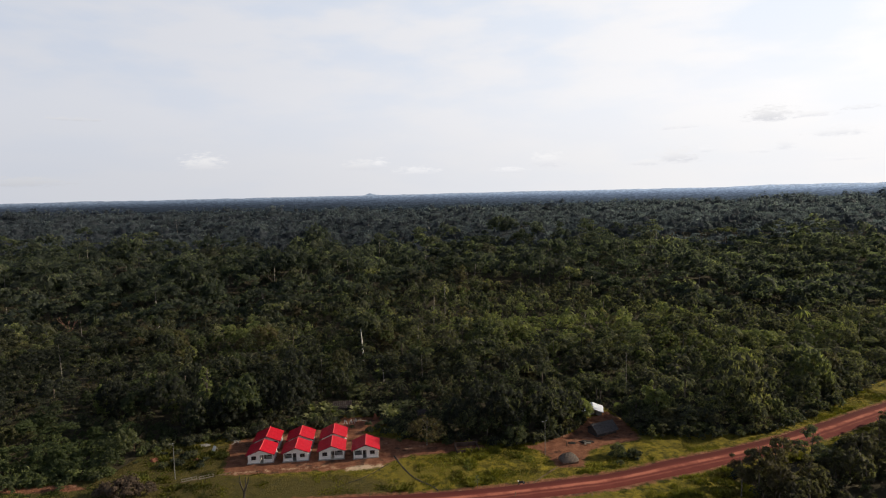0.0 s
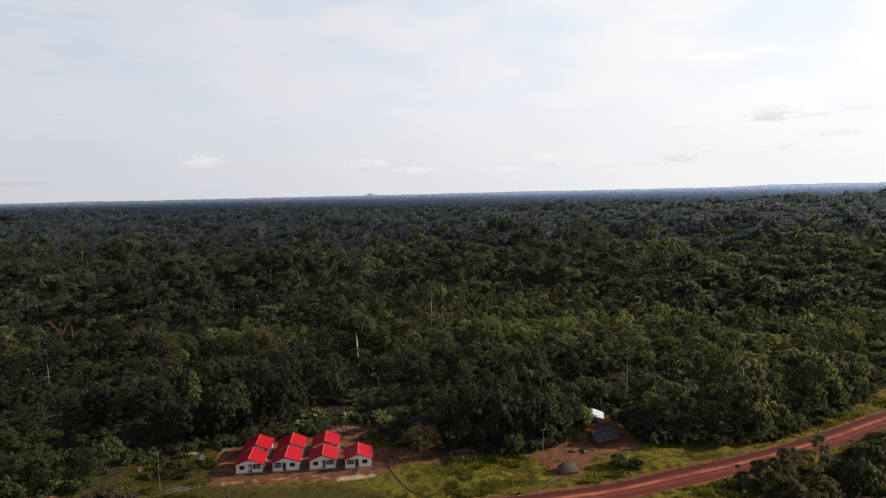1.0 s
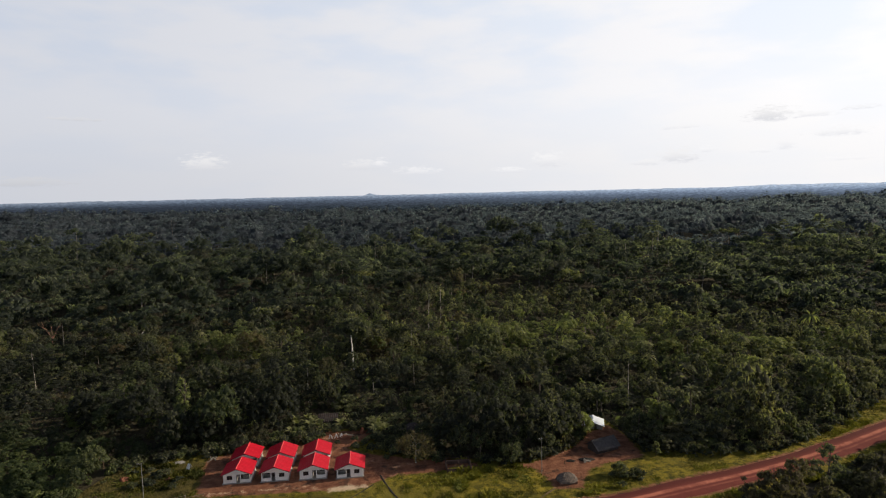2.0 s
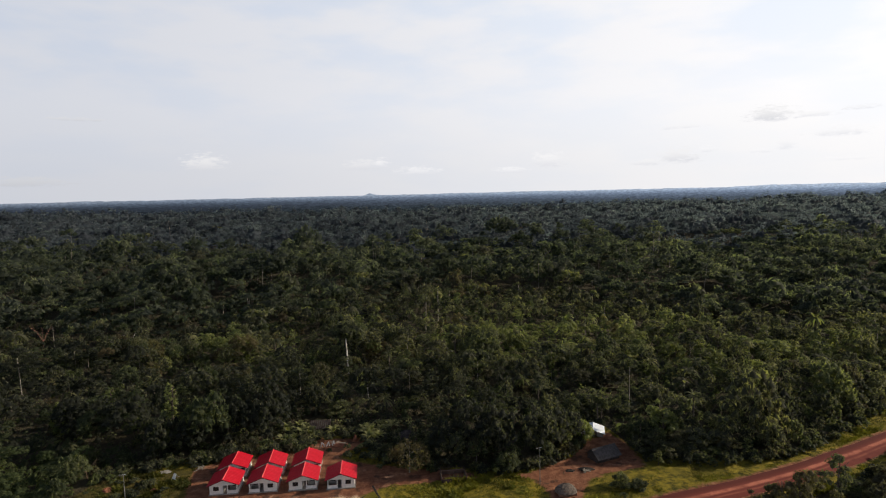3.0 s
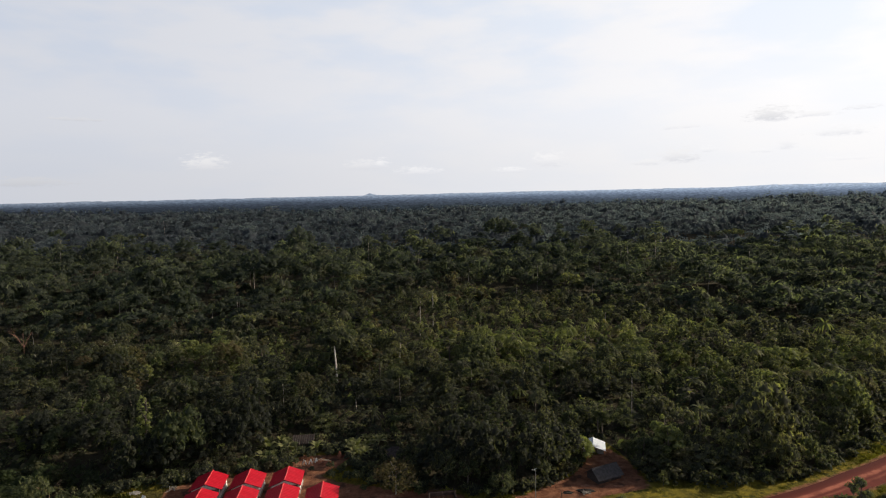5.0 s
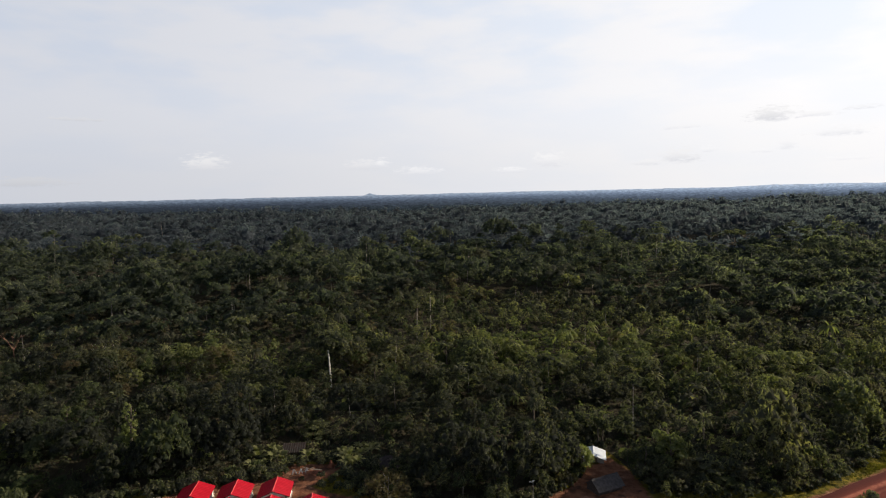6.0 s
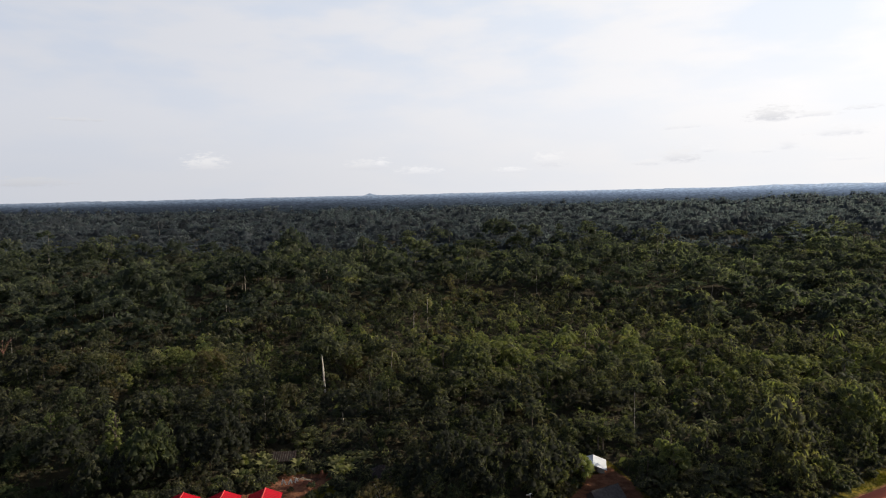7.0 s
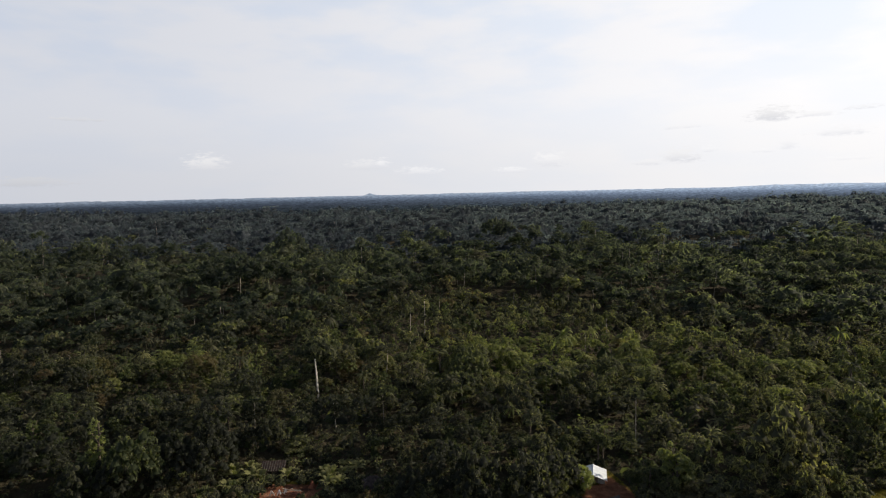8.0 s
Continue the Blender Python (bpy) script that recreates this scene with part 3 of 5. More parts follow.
def crown(seed, shape, count, size, core=True, vary=0.13, aspect=1.7):
    """Leaves of a crown of unit size, and cores toned dark for its inner shade. aspect: how far it will be drawn out
    upwards, which the leaves and lobes make up for.
    """
    r = np.random.default_rng(seed)
    c, rad = lobes_for(r, shape, count > 150, aspect)
    flat = FLAT[shape] / aspect
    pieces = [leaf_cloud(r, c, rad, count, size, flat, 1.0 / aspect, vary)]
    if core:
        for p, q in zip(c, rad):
            # inner shade of the crown put into the core's tone
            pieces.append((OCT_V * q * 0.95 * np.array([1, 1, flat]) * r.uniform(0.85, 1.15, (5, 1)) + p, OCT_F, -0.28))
    return join(pieces)


def palm_crown(seed, fronds=15, pieces_each=6):
    """Arching fronds with hanging leaflets, one unit long."""
    r = np.random.default_rng(seed)
    out = []
    for i in range(fronds):
        ang, lift = i * 2.4 + r.uniform(-0.2, 0.2), r.uniform(0.05, 1.15)
        s = np.linspace(0.05, 1, pieces_each + 1)
        h, d = np.sin(lift) * s - 0.75 * s ** 2.2 * (1.1 - 0.3 * lift), np.cos(lift * 0.8) * s
        way, side = np.array([np.cos(ang), np.sin(ang), 0]), np.array([-np.sin(ang), np.cos(ang), 0])
        mid = way * d[:, None] + np.array([0, 0, 1]) * h[:, None] + np.array([0, 0, 0.9])
        wide = (0.105 * np.sin(np.pi * np.clip(s * 0.9 + 0.08, 0, 1)))[:, None]
        v = np.concatenate([mid, mid + side * wide + (0, 0, -0.05), mid - side * wide + (0, 0, -0.05)])
        m, k = pieces_each + 1, np.arange(pieces_each)[:, None]
        f = np.concatenate([k + (0, 1, m), k + (1, m + 1, m), k + (0, 2 * m, 1), k + (1, 2 * m, 2 * m + 1)])
        out.append((v, f, r.uniform(-0.1, 0.15)))
    return join(out)


def banana_crown(seed):
    """Broad upright leaves, one unit long."""
    r = np.random.default_rng(seed)
    out = []
    for i in range(9):
        ang, lift = i * 2.4, r.uniform(0.5, 1.3)
        s = np.linspace(0.0, 1, 5)
        h, d = np.sin(lift) * s - 0.45 * s ** 2.5, np.cos(lift) * s + 0.02
        way, side = np.array([np.cos(ang), np.sin(ang), 0]), np.array([-np.sin(ang), np.cos(ang), 0])
        mid = way * d[:, None] + np.array([0, 0, 1]) * h[:, None] + np.array([0, 0, 0.35])
        wide = (0.15 * np.sin(np.pi * np.clip(s * 0.85 + 0.12, 0, 1)))[:, None]
        v = np.concatenate([mid, mid + side * wide - (0, 0, 0.04), mid - side * wide - (0, 0, 0.04)])
        k = np.arange(4)[:, None]
        f = np.concatenate([k + (0, 1, 5), k + (1, 6, 5), k + (0, 10, 1), k + (1, 10, 11)])
        out.append((v, f, 0.3 + r.uniform(-0.1, 0.2)))
    return join(out)


def scatter(name, variants, which, places, wide, tall, turn, tint, mat, label, category, turned=1.0):
    """Many plants joined into one object. wide, tall: metres for one unit of the variant."""
    vs, fs, ts, ds, ls, n = [], [], [], [], [], 0
    fresh = np.clip((young(places[:, 0], places[:, 1]) * 1.3 + 0.25 * value_noise(places[:, 0], places[:, 1], 40, 46) - 0.1 + 0.9 * value_noise(places[:, 0] * 9.1, places[:, 1] * 9.1, 29, 45)) - 0.35, 0, 0.6)
    own = np.random.default_rng(len(places)).uniform(size=len(places))
    fresh = np.clip(fresh + np.where(own < 0.15, 0.40, 0.0) + 0.6 * np.exp(-((places[:, 0] + 120) / 32) ** 4 - ((places[:, 1] - 165) / 20) ** 4), 0, 0.70)
    parched = np.clip(np.where(own > 0.90, 0.30, 0.0) + value_noise(places[:, 0] * 7.3, places[:, 1] * 7.3, 31, 44) * 1.2 - 0.66, 0, 0.5)
    for k, (v, f, t) in enumerate(variants):
        sel = np.nonzero(which == k)[0]
        if not len(sel):
            continue
        c, s = np.cos(turn[sel])[:, None], np.sin(turn[sel])[:, None]
        x = (v[:, 0] * c - v[:, 1] * s) * wide[sel][:, None] + places[sel, 0:1]
        y = (v[:, 0] * s + v[:, 1] * c) * wide[sel][:, None] + places[sel, 1:2]
        z = v[:, 2] * tall[sel][:, None] + places[sel, 2:3]
        vs.append(np.stack([x, y, z], 2).reshape(-1, 3))
        fs.append((f[None] + (np.arange(len(sel)) * len(v))[:, None, None]).reshape(-1, 3) + n)
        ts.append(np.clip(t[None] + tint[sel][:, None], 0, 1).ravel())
        ds.append(np.repeat(parched[sel] * turned, len(v)))
        ls.append(np.repeat(fresh[sel] * turned, len(v)))
        n += len(sel) * len(v)
    mesh = tri_mesh(name, np.concatenate(vs), np.concatenate(fs), mat, {"tint": np.concatenate(ts), "dry": np.concatenate(ds), "lush": np.concatenate(ls)})
    return tagged(new(name, mesh), label, category, kind="stuff")


def jittered(x0, x1, y0, y1, step, r):
    gx, gy = np.meshgrid(np.arange(x0, x1, step), np.arange(y0, y1, step * 0.9))
    gx = gx + (np.arange(gx.shape[0]) % 2)[:, None] * step * 0.5
    return (gx + r.uniform(-0.48, 0.48, gx.shape) * step).ravel(), (gy + r.uniform(-0.48, 0.48, gy.shape) * step).ravel()


TALL_LINE = [(-900, 430), (-300, 330), (-220, 334), (-130, 338), (-60, 390), (0, 455), (60, 450), (120, 400), (170, 356), (250, 338), (420, 360), (900, 500)]


def old_growth(x, y):
    """1 in the high forest, 0 in the young regrowth before it."""
    line = np.interp(x, [p[0] for p in TALL_LINE], [p[1] for p in TALL_LINE]) + 14 * value_noise(x, y, 30, 64)
    return np.clip((y - line) / 6.0, 0, 1)


def young(x, y):
    """The light green young stand ahead, and smaller ones."""
    a = np.exp(-((x - 62) / 60) ** 2 - ((y - 305) / 45) ** 2) + 0.8 * np.exp(-((x + 95) / 45) ** 2 - ((y - 292) / 18) ** 2)
    a = a + 0.35 * np.exp(-((x + 120) / 28) ** 4 - ((y - 167) / 13) ** 4)
    return np.clip(a + 0.6 * np.exp(-((x - 150) / 60) ** 2 - ((y - 265) / 30) ** 2), 0, 1)


def canopy_tint(x, y):
    """Species patches, young yellow-green stands, and lower tones that stand for deep shade."""
    t = 0.42 + 0.15 * value_noise(x, y, 130, 27) * old_growth(x, y) + 0.20 * value_noise(x, y, 60, 21) + 0.15 * value_noise(x, y, 15, 22)
    # tones lowered to the left, more up close: shade put into leaf colour
    t = t - 0.09 * np.clip((60 - x) / 40, 0, 1) - 0.14 * np.clip((40 - x) / 30, 0, 1) * np.clip((np.where(x < -50, 265, 240) - y) / 20, 0, 1)
    t = t - 0.10 * np.clip((-85 - x) / 30, 0, 1) * np.clip((270 - y) / 30, 0, 1)
    return t + 0.49 * young(x, y) - 0.02 * old_growth(x, y)


def canopy_tall(x, y):
    """Canopy height: regrowth near, higher forest further off."""
    d = np.hypot(x, y)
    h = 10.2 + 4.2 * value_noise(x, y, 34, 23) + 5.8 * value_noise(x, y, 13, 24)
    h = h * np.where(value_noise(x, y, 19, 61) < -0.52, 0.38, 1.0) * (1 - 0.12 * young(x, y)) * (1 - 0.80 * np.exp(-((x + 35.5) / 8) ** 4 - ((y - 252) / 17) ** 4)) * (1 - 0.75 * np.exp(-((x + 208) / 10) ** 4 - ((y - 322) / 12) ** 4))
    h = h * (1 - 0.24 * np.clip((x - 30) / 40, 0, 1) * np.clip((y - 222) / 30, 0, 1))
    h = h * (1 - 0.45 * np.exp(-((x + 185) / 75) ** 4 - ((y - 306) / 24) ** 4))
    h = h + old_growth(x, y) * (8.5 + 3.0 * np.clip((x - 60) / 80, 0, 1) + 5.5 * value_noise(x, y, 22, 25) + 6.5 * np.tanh(2.5 * value_noise(x, y, 75, 26)) + 5.0 * value_noise(x, y, 190, 28)) + 2.0 * np.clip((d - 500) / 500, 0, 1)
    return np.maximum(h, 11.0 * old_growth(x, y))


def hollow(x, y):
    """Gaps in the regrowth where only low plants stand."""
    deep = value_noise(x, y, 17, 71) + 0.5 * value_noise(x, y, 7, 72)
    return (deep < -0.44 - 0.22 * young(x, y)) & (y > edge_y(x) + 9) & (y < 350)


def in_view(x, y, margin):
    return np.abs(x) < 0.80 * y + margin


def stand(x, y, r, middle, giants=0.06, shallow=1.0, most=2.4):
    """Height, crown half width, crown depth and foot of the crown for trees of a mixed stand; and which rise clear of it."""
    n = len(x)
    wide = np.clip(np.exp(r.normal(np.log(middle), 0.45, n)), 0.45 * middle, most * middle)
    tall = canopy_tall(x, y) * (0.62 + 0.32 * np.minimum(wide / middle, 1.9)) * np.clip(np.exp(r.normal(0, 0.22, n)), 0.55, 1.6)
    tower = r.uniform(size=n) < giants
    tall = np.where(tower, np.clip(tall, 0.9 * canopy_tall(x, y), 1.1 * canopy_tall(x, y)) * r.uniform(1.3, 1.65, n), tall)
    wide = np.where(tower, np.maximum(wide, middle * 1.35), wide)
    deep = np.minimum(tall * 0.9, wide * r.uniform(1.3, 2.3, n) * shallow)
    deep = np.where(tower, wide * r.uniform(0.8, 1.25, n), deep)
    return tall, wide, deep, tall - deep * 0.98, tower


def stems(name, x, y, foot, radius, r):
    """Pale stems of the trees that rise clear of the canopy, one object."""
    a = np.arange(4) * np.pi / 2
    ring = np.stack([np.cos(a), np.sin(a)], 1)
    lean = r.normal(0, 0.035, (len(x), 2)) * foot[:, None]
    z0 = land(x, y)
    low = np.concatenate([ring[None] * radius[:, None, None] + np.stack([x, y], 1)[:, None], np.broadcast_to(z0[:, None, None], (len(x), 4, 1))], 2)
    top = np.concatenate([ring[None] * radius[:, None, None] * 0.6 + (np.stack([x, y], 1) + lean)[:, None], np.broadcast_to((z0 + foot)[:, None, None], (len(x), 4, 1))], 2)
    v = np.concatenate([low, top], 1).reshape(-1, 3)
    i = np.arange(4)
    j = (i + 1) % 4
    f = np.concatenate([np.stack([i, j, j + 4], 1), np.stack([i, j + 4, i + 4], 1)])
    f = (f[None] + (np.arange(len(x)) * 8)[:, None, None]).reshape(-1, 3)
    tagged(new(name, tri_mesh(name, v, f, STEM_BARK)), "pale bare stems of tall forest trees", "tree trunks", kind="stuff")


def build_forest():
    r = np.random.default_rng(11)
    near_set = [crown(s, sh, 294, 0.119, True, 0.12) for s, sh in ((1, "dome"), (2, "wild"), (3, "tall"), (4, "layer"), (5, "umbrella"), (6, "wild"), (7, "tall"), (8, "dome"), (9, "dome"))]
    mid_set = [crown(s, sh, 105, 0.165, True, 0.09) for s, sh in ((31, "dome"), (32, "wild"), (33, "tall"), (34, "layer"), (35, "umbrella"), (36, "wild"), (37, "tall"), (38, "dome"))]
    broad_set = [crown(s, sh, 720, 0.070, True, 0.12, 1.6) for s, sh in ((91, "broad"), (92, "broad"), (93, "layer"), (94, "broad"))]
    palm_set = [palm_crown(s, 17, 4) for s in (81, 82, 83)]
    big_set = [crown(s, sh, 138, 0.127, True, 0.07, 1.3) for s, sh in ((61, "umbrella"), (62, "dome"), (63, "wild"), (64, "dome"), (65, "dome"), (66, "layer"), (67, "wild"))]
    # humps toned darker than the leaves for the shade inside crowns
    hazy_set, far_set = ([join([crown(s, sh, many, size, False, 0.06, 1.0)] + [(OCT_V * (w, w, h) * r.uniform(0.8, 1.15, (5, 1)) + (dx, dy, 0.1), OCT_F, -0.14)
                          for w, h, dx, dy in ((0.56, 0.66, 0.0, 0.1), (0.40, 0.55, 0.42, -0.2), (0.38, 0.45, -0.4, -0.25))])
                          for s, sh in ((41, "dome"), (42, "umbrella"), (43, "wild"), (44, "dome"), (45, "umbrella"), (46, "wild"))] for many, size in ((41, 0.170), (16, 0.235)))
    # low plants get a hump toned dark for inner shade too
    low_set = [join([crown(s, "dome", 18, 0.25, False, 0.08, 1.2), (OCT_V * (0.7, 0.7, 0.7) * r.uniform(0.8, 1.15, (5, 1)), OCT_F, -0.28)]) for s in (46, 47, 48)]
    shrub_set = [crown(s, sh, 50, 0.21, True, 0.12, 1.2) for s, sh in ((51, "dome"), (52, "wild"), (53, "tall"))]
    sx, sy, sf, sr = [], [], [], []

    def note(x, y, foot, deep, tower, radius, share=0.22):
        tower = tower & (r.uniform(size=len(x)) < share)
        sx.append(x[tower])
        sy.append(y[tower])
        sf.append((foot + deep * 0.7)[tower])
        sr.append(np.full(tower.sum(), radius) * r.uniform(0.7, 1.2, tower.sum()))

    # nearest band
    x, y = jittered(-280, 300, 150, 305, 4.5, r)
    ok = in_view(x, y, 18) & (y > edge_y(x) + 2.0) & (y < 300) & ~hollow(x, y)
    low = (x > -50) & (x < 0) & (y < 209)
    ok &= ~low & ~((np.abs(x - 49.5) < 6.5) & (y < 206)) & ~((x > 50) & (x < 84) & (np.abs(y - 197.4 - 0.194 * (x - 49.6)) < 5.0)) & (r.uniform(size=len(x)) < 0.84)
    ok &= ~((np.abs(x + 37.6 - 0.19 * (264.5 - y)) < 4.6) & (y > 229) & (y < 266))
    x, y = x[ok], y[ok]
    nx, ny = jittered(64, 190, 112, 215, 4.4, r)
    ok = (near_wood(nx, ny) > 3.0) & (r.uniform(size=len(nx)) < 0.78) & (ny < road_y(nx) - 15) & (value_noise(nx, ny, 8, 73) > -0.45) & (np.hypot(nx - 92, ny - 152) > 6.0)
    x, y = np.r_[x, nx[ok]], np.r_[y, ny[ok]]
    tall, wide, deep, foot, tower = stand(x, y, r, 2.45, 0.05, 1.0, 3.0)
    close = near_wood(x, y) > 0
    back = np.maximum(y - edge_y(x), 0)
    rise = np.clip(np.where(x > 56, 0.45 + back / 26, np.where(x < -94, 0.26 + back / 48, 0.66 + back / 26)), 0.26, 1.0)
    for a in (tall, deep, foot):
        a *= np.where(close, 0.72, rise)
    deep = np.where(close | (back < 12), np.maximum(deep, 0.93 * tall), deep)
    foot = np.where(close | (back < 12), np.minimum(foot, 0.06 * tall), foot)
    wide = np.maximum(wide, deep / 2.4)
    wide = np.where(close, np.minimum(wide, 3.0), wide)
    cap = np.where(close, np.clip((0.30 * (road_y(x) - 6.5 - y) + 0.6) / np.maximum(tall, 0.1), 0.12, 1.0), 1.0)
    for a in (tall, deep, foot):
        a *= cap
    wide *= np.clip(cap * 1.6, 0.3, 1.0)
    kind = r.choice(len(near_set), len(x), p=(0.14, 0.12, 0.11, 0.12, 0.09, 0.10, 0.11, 0.11, 0.10))
    frond = (r.uniform(size=len(x)) < 0.05 + 0.16 * young(x, y)) & ~close & (back > 14) & ((x > -85) | (y > 212))
    order = np.argsort(np.where(close, 0, y - edge_y(x)))
    order = np.r_[order[~frond[order]], order[frond[order]]]
    own, rest = order[:215], order[215:]
    build_own_trees(near_set, x[own], y[own], np.minimum(wide[own], 3.9), tall[own], deep[own], kind[own], close[own], r)
    p = np.stack([x, y, land(x, y) + foot], 1)[rest]
    note(x[rest], y[rest], foot[rest], deep[rest], tower[rest] & (y[rest] > 225), 0.16)
    bright = canopy_tint(x, y)[rest] + r.normal(0, 0.17, len(rest)) + 0.05 * (x[rest] < -94) * (rise[rest] < 0.62)
    leafy, spin = ~frond[rest], r.uniform(0, 6.3, len(rest))
    large = wide[rest] > 3.7
    for kinds, some, text in ((near_set, leafy & ~large, "dense green secondary forest of mixed broad-leaved trees"), (broad_set, leafy & large, "larger broad-crowned trees among the green secondary forest")):
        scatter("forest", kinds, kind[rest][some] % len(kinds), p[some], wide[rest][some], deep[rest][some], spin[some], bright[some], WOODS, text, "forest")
    reach = r.uniform(2.6, 3.9, (~leafy).sum())
    q = p[~leafy]
    q[:, 2] = land(q[:, 0], q[:, 1]) + np.maximum(tall[rest][~leafy] - 0.9 * reach, 0.5)
    scatter("forest", palm_set, r.integers(0, 3, len(q)), q, reach, reach, spin[~leafy], bright[~leafy] + 0.12, WOODS, "oil palms scattered through the young forest", "forest")
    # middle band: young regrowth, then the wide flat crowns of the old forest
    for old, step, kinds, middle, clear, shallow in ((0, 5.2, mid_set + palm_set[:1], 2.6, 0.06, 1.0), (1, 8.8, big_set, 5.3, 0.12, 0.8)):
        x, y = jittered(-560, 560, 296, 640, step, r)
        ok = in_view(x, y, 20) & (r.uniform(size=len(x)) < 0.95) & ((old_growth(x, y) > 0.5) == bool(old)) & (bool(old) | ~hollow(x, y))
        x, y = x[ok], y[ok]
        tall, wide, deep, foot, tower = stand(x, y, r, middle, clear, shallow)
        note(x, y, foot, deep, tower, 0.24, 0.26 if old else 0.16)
        # old forest gets a narrower tone spread, flattened as by haze
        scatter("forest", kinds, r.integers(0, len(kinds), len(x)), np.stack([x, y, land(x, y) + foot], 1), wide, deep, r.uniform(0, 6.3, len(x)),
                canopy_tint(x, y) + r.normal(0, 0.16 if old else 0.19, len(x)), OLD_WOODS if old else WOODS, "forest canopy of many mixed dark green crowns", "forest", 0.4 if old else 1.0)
    # far bands
    for y0, y1, step, middle, clear, kinds in ((620, 1110, 12.6, 7.0, 0.07, hazy_set), (1100, 1960, 16.0, 9.0, 0.05, far_set)):
        x, y = jittered(-y1 * 0.85, y1 * 0.85, y0, y1, step, r)
        ok = in_view(x, y, 30)
        x, y = x[ok], y[ok]
        tall, wide, deep, foot, tower = stand(x, y, r, middle, clear, 0.5, 1.8)
        tall = np.minimum(tall, 1.45 * canopy_tall(x, y))
        foot = tall - 0.98 * deep
        if y0 < 1000:
            note(x, y, foot, deep, tower & (y < 1100), 0.35)
        # bluish leaves and a small tone spread stand in for haze
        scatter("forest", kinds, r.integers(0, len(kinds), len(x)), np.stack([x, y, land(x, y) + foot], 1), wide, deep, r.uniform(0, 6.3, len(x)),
                canopy_tint(x, y) - 0.02 + r.normal(0, 0.13, len(x)), HAZE_WOODS, "distant forest canopy of small crowns in haze-blue tones", "forest", 0.12)
    stems("tree_stems", np.concatenate(sx), np.concatenate(sy), np.concatenate(sf), np.concatenate(sr), r)
    # low growth on the forest floor
    for y0, y1, step in ((150, 300, 4.9), (296, 460, 7.2)):
        x, y = jittered(-y1 * 0.9, y1 * 0.9, y0, y1, step, r)
        ok = in_view(x, y, 12) & (y > edge_y(x) + 3) & ~((np.abs(x - 49.5) < 6.5) & (y < 206)) & ~((x > -50) & (x < 0) & (y < 212))
        x, y = x[ok], y[ok]
        size = r.uniform(1.6, 3.2, len(x)) * np.where(hollow(x, y), 1.6 if y0 < 200 else 1.8, 1.0)
        scatter("undergrowth", low_set, r.integers(0, len(low_set), len(x)), np.stack([x, y, land(x, y) - 0.2], 1), size, size * r.uniform(0.8, 1.5, len(x)), r.uniform(0, 6.3, len(x)),
                0.34 + r.normal(0, 0.12, len(x)), WOODS, "low green growth on the forest floor", "undergrowth")
    # shrubs along the edge and under the first trees
    x = r.uniform(-125, 190, 1300)
    y = edge_y(x) + np.where(np.arange(1300) < 700, r.normal(0.6, 1.6, 1300), r.uniform(2, 30, 1300))
    bx, by = r.uniform(-50, 0, 260), r.uniform(176, 210, 260)
    ok = (by > edge_y(bx) + 1.0)
    x, y = np.r_[x, bx[ok]], np.r_[y, by[ok]]
    for x0, x1, back, many in ((-68, -38, 5.0, 130), (8, 43, 2.0, 60)):
        bx = r.uniform(x0, x1, many)
        x, y = np.r_[x, bx], np.r_[y, edge_y(bx) - r.uniform(-0.5, back, many)]
    cx = r.uniform(72, 190, 620)
    cy = road_y(cx) - 10.0 - np.where(np.arange(620) < 300, r.exponential(9.0, 620), r.uniform(4, 46, 620))
    keep = (np.hypot(cx - 92, cy - 152) > 5.5) & (near_wood(cx, cy) > 1.5)
    cx, cy = cx[keep], cy[keep]
    x, y = np.r_[x, cx], np.r_[y, cy]
    ok = (np.abs(y - road_y(x)) > 6.0) & ~((np.abs(x - 49.5) < 5.5) & (y > 185) & (y < 202)) & ~((np.abs(x - 5.5) < 4.5) & (y > 163) & (y < 175)) & (np.abs(x + 37) + np.abs(y - 203) > 5)
    x, y = x[ok], y[ok]
    size = r.uniform(0.8, 2.2, len(x))
    scatter("undergrowth", shrub_set, r.integers(0, 3, len(x)), np.stack([x, y, land(x, y) - 0.1 * size], 1), size, size * r.uniform(0.9, 1.5, len(x)), r.uniform(0, 6.3, len(x)),
            0.40 + r.normal(0, 0.12, len(x)), WOODS, "dense green shrubs along the forest edge", "undergrowth")


def trunk_shape(bm, lean, reach, fork=0.42):
    """A tapered trunk one unit high with limbs."""
    beam(bm, (0, 0, -0.03), (lean * 0.4, 0.01, 0.45), 0.026, 0.019, 6)
    beam(bm, (lean * 0.4, 0.01, 0.45), (lean, 0.02, 0.92), 0.019, 0.007, 6)
    for k in range(5):
        a, h = k * 2.1, fork + (0.82 - fork) * 0.2 * k
        beam(bm, (lean * h, 0.01, h), (lean * h + reach * math.cos(a), reach * math.sin(a), h + (1 - fork) * 0.34), 0.011, 0.004, 5)


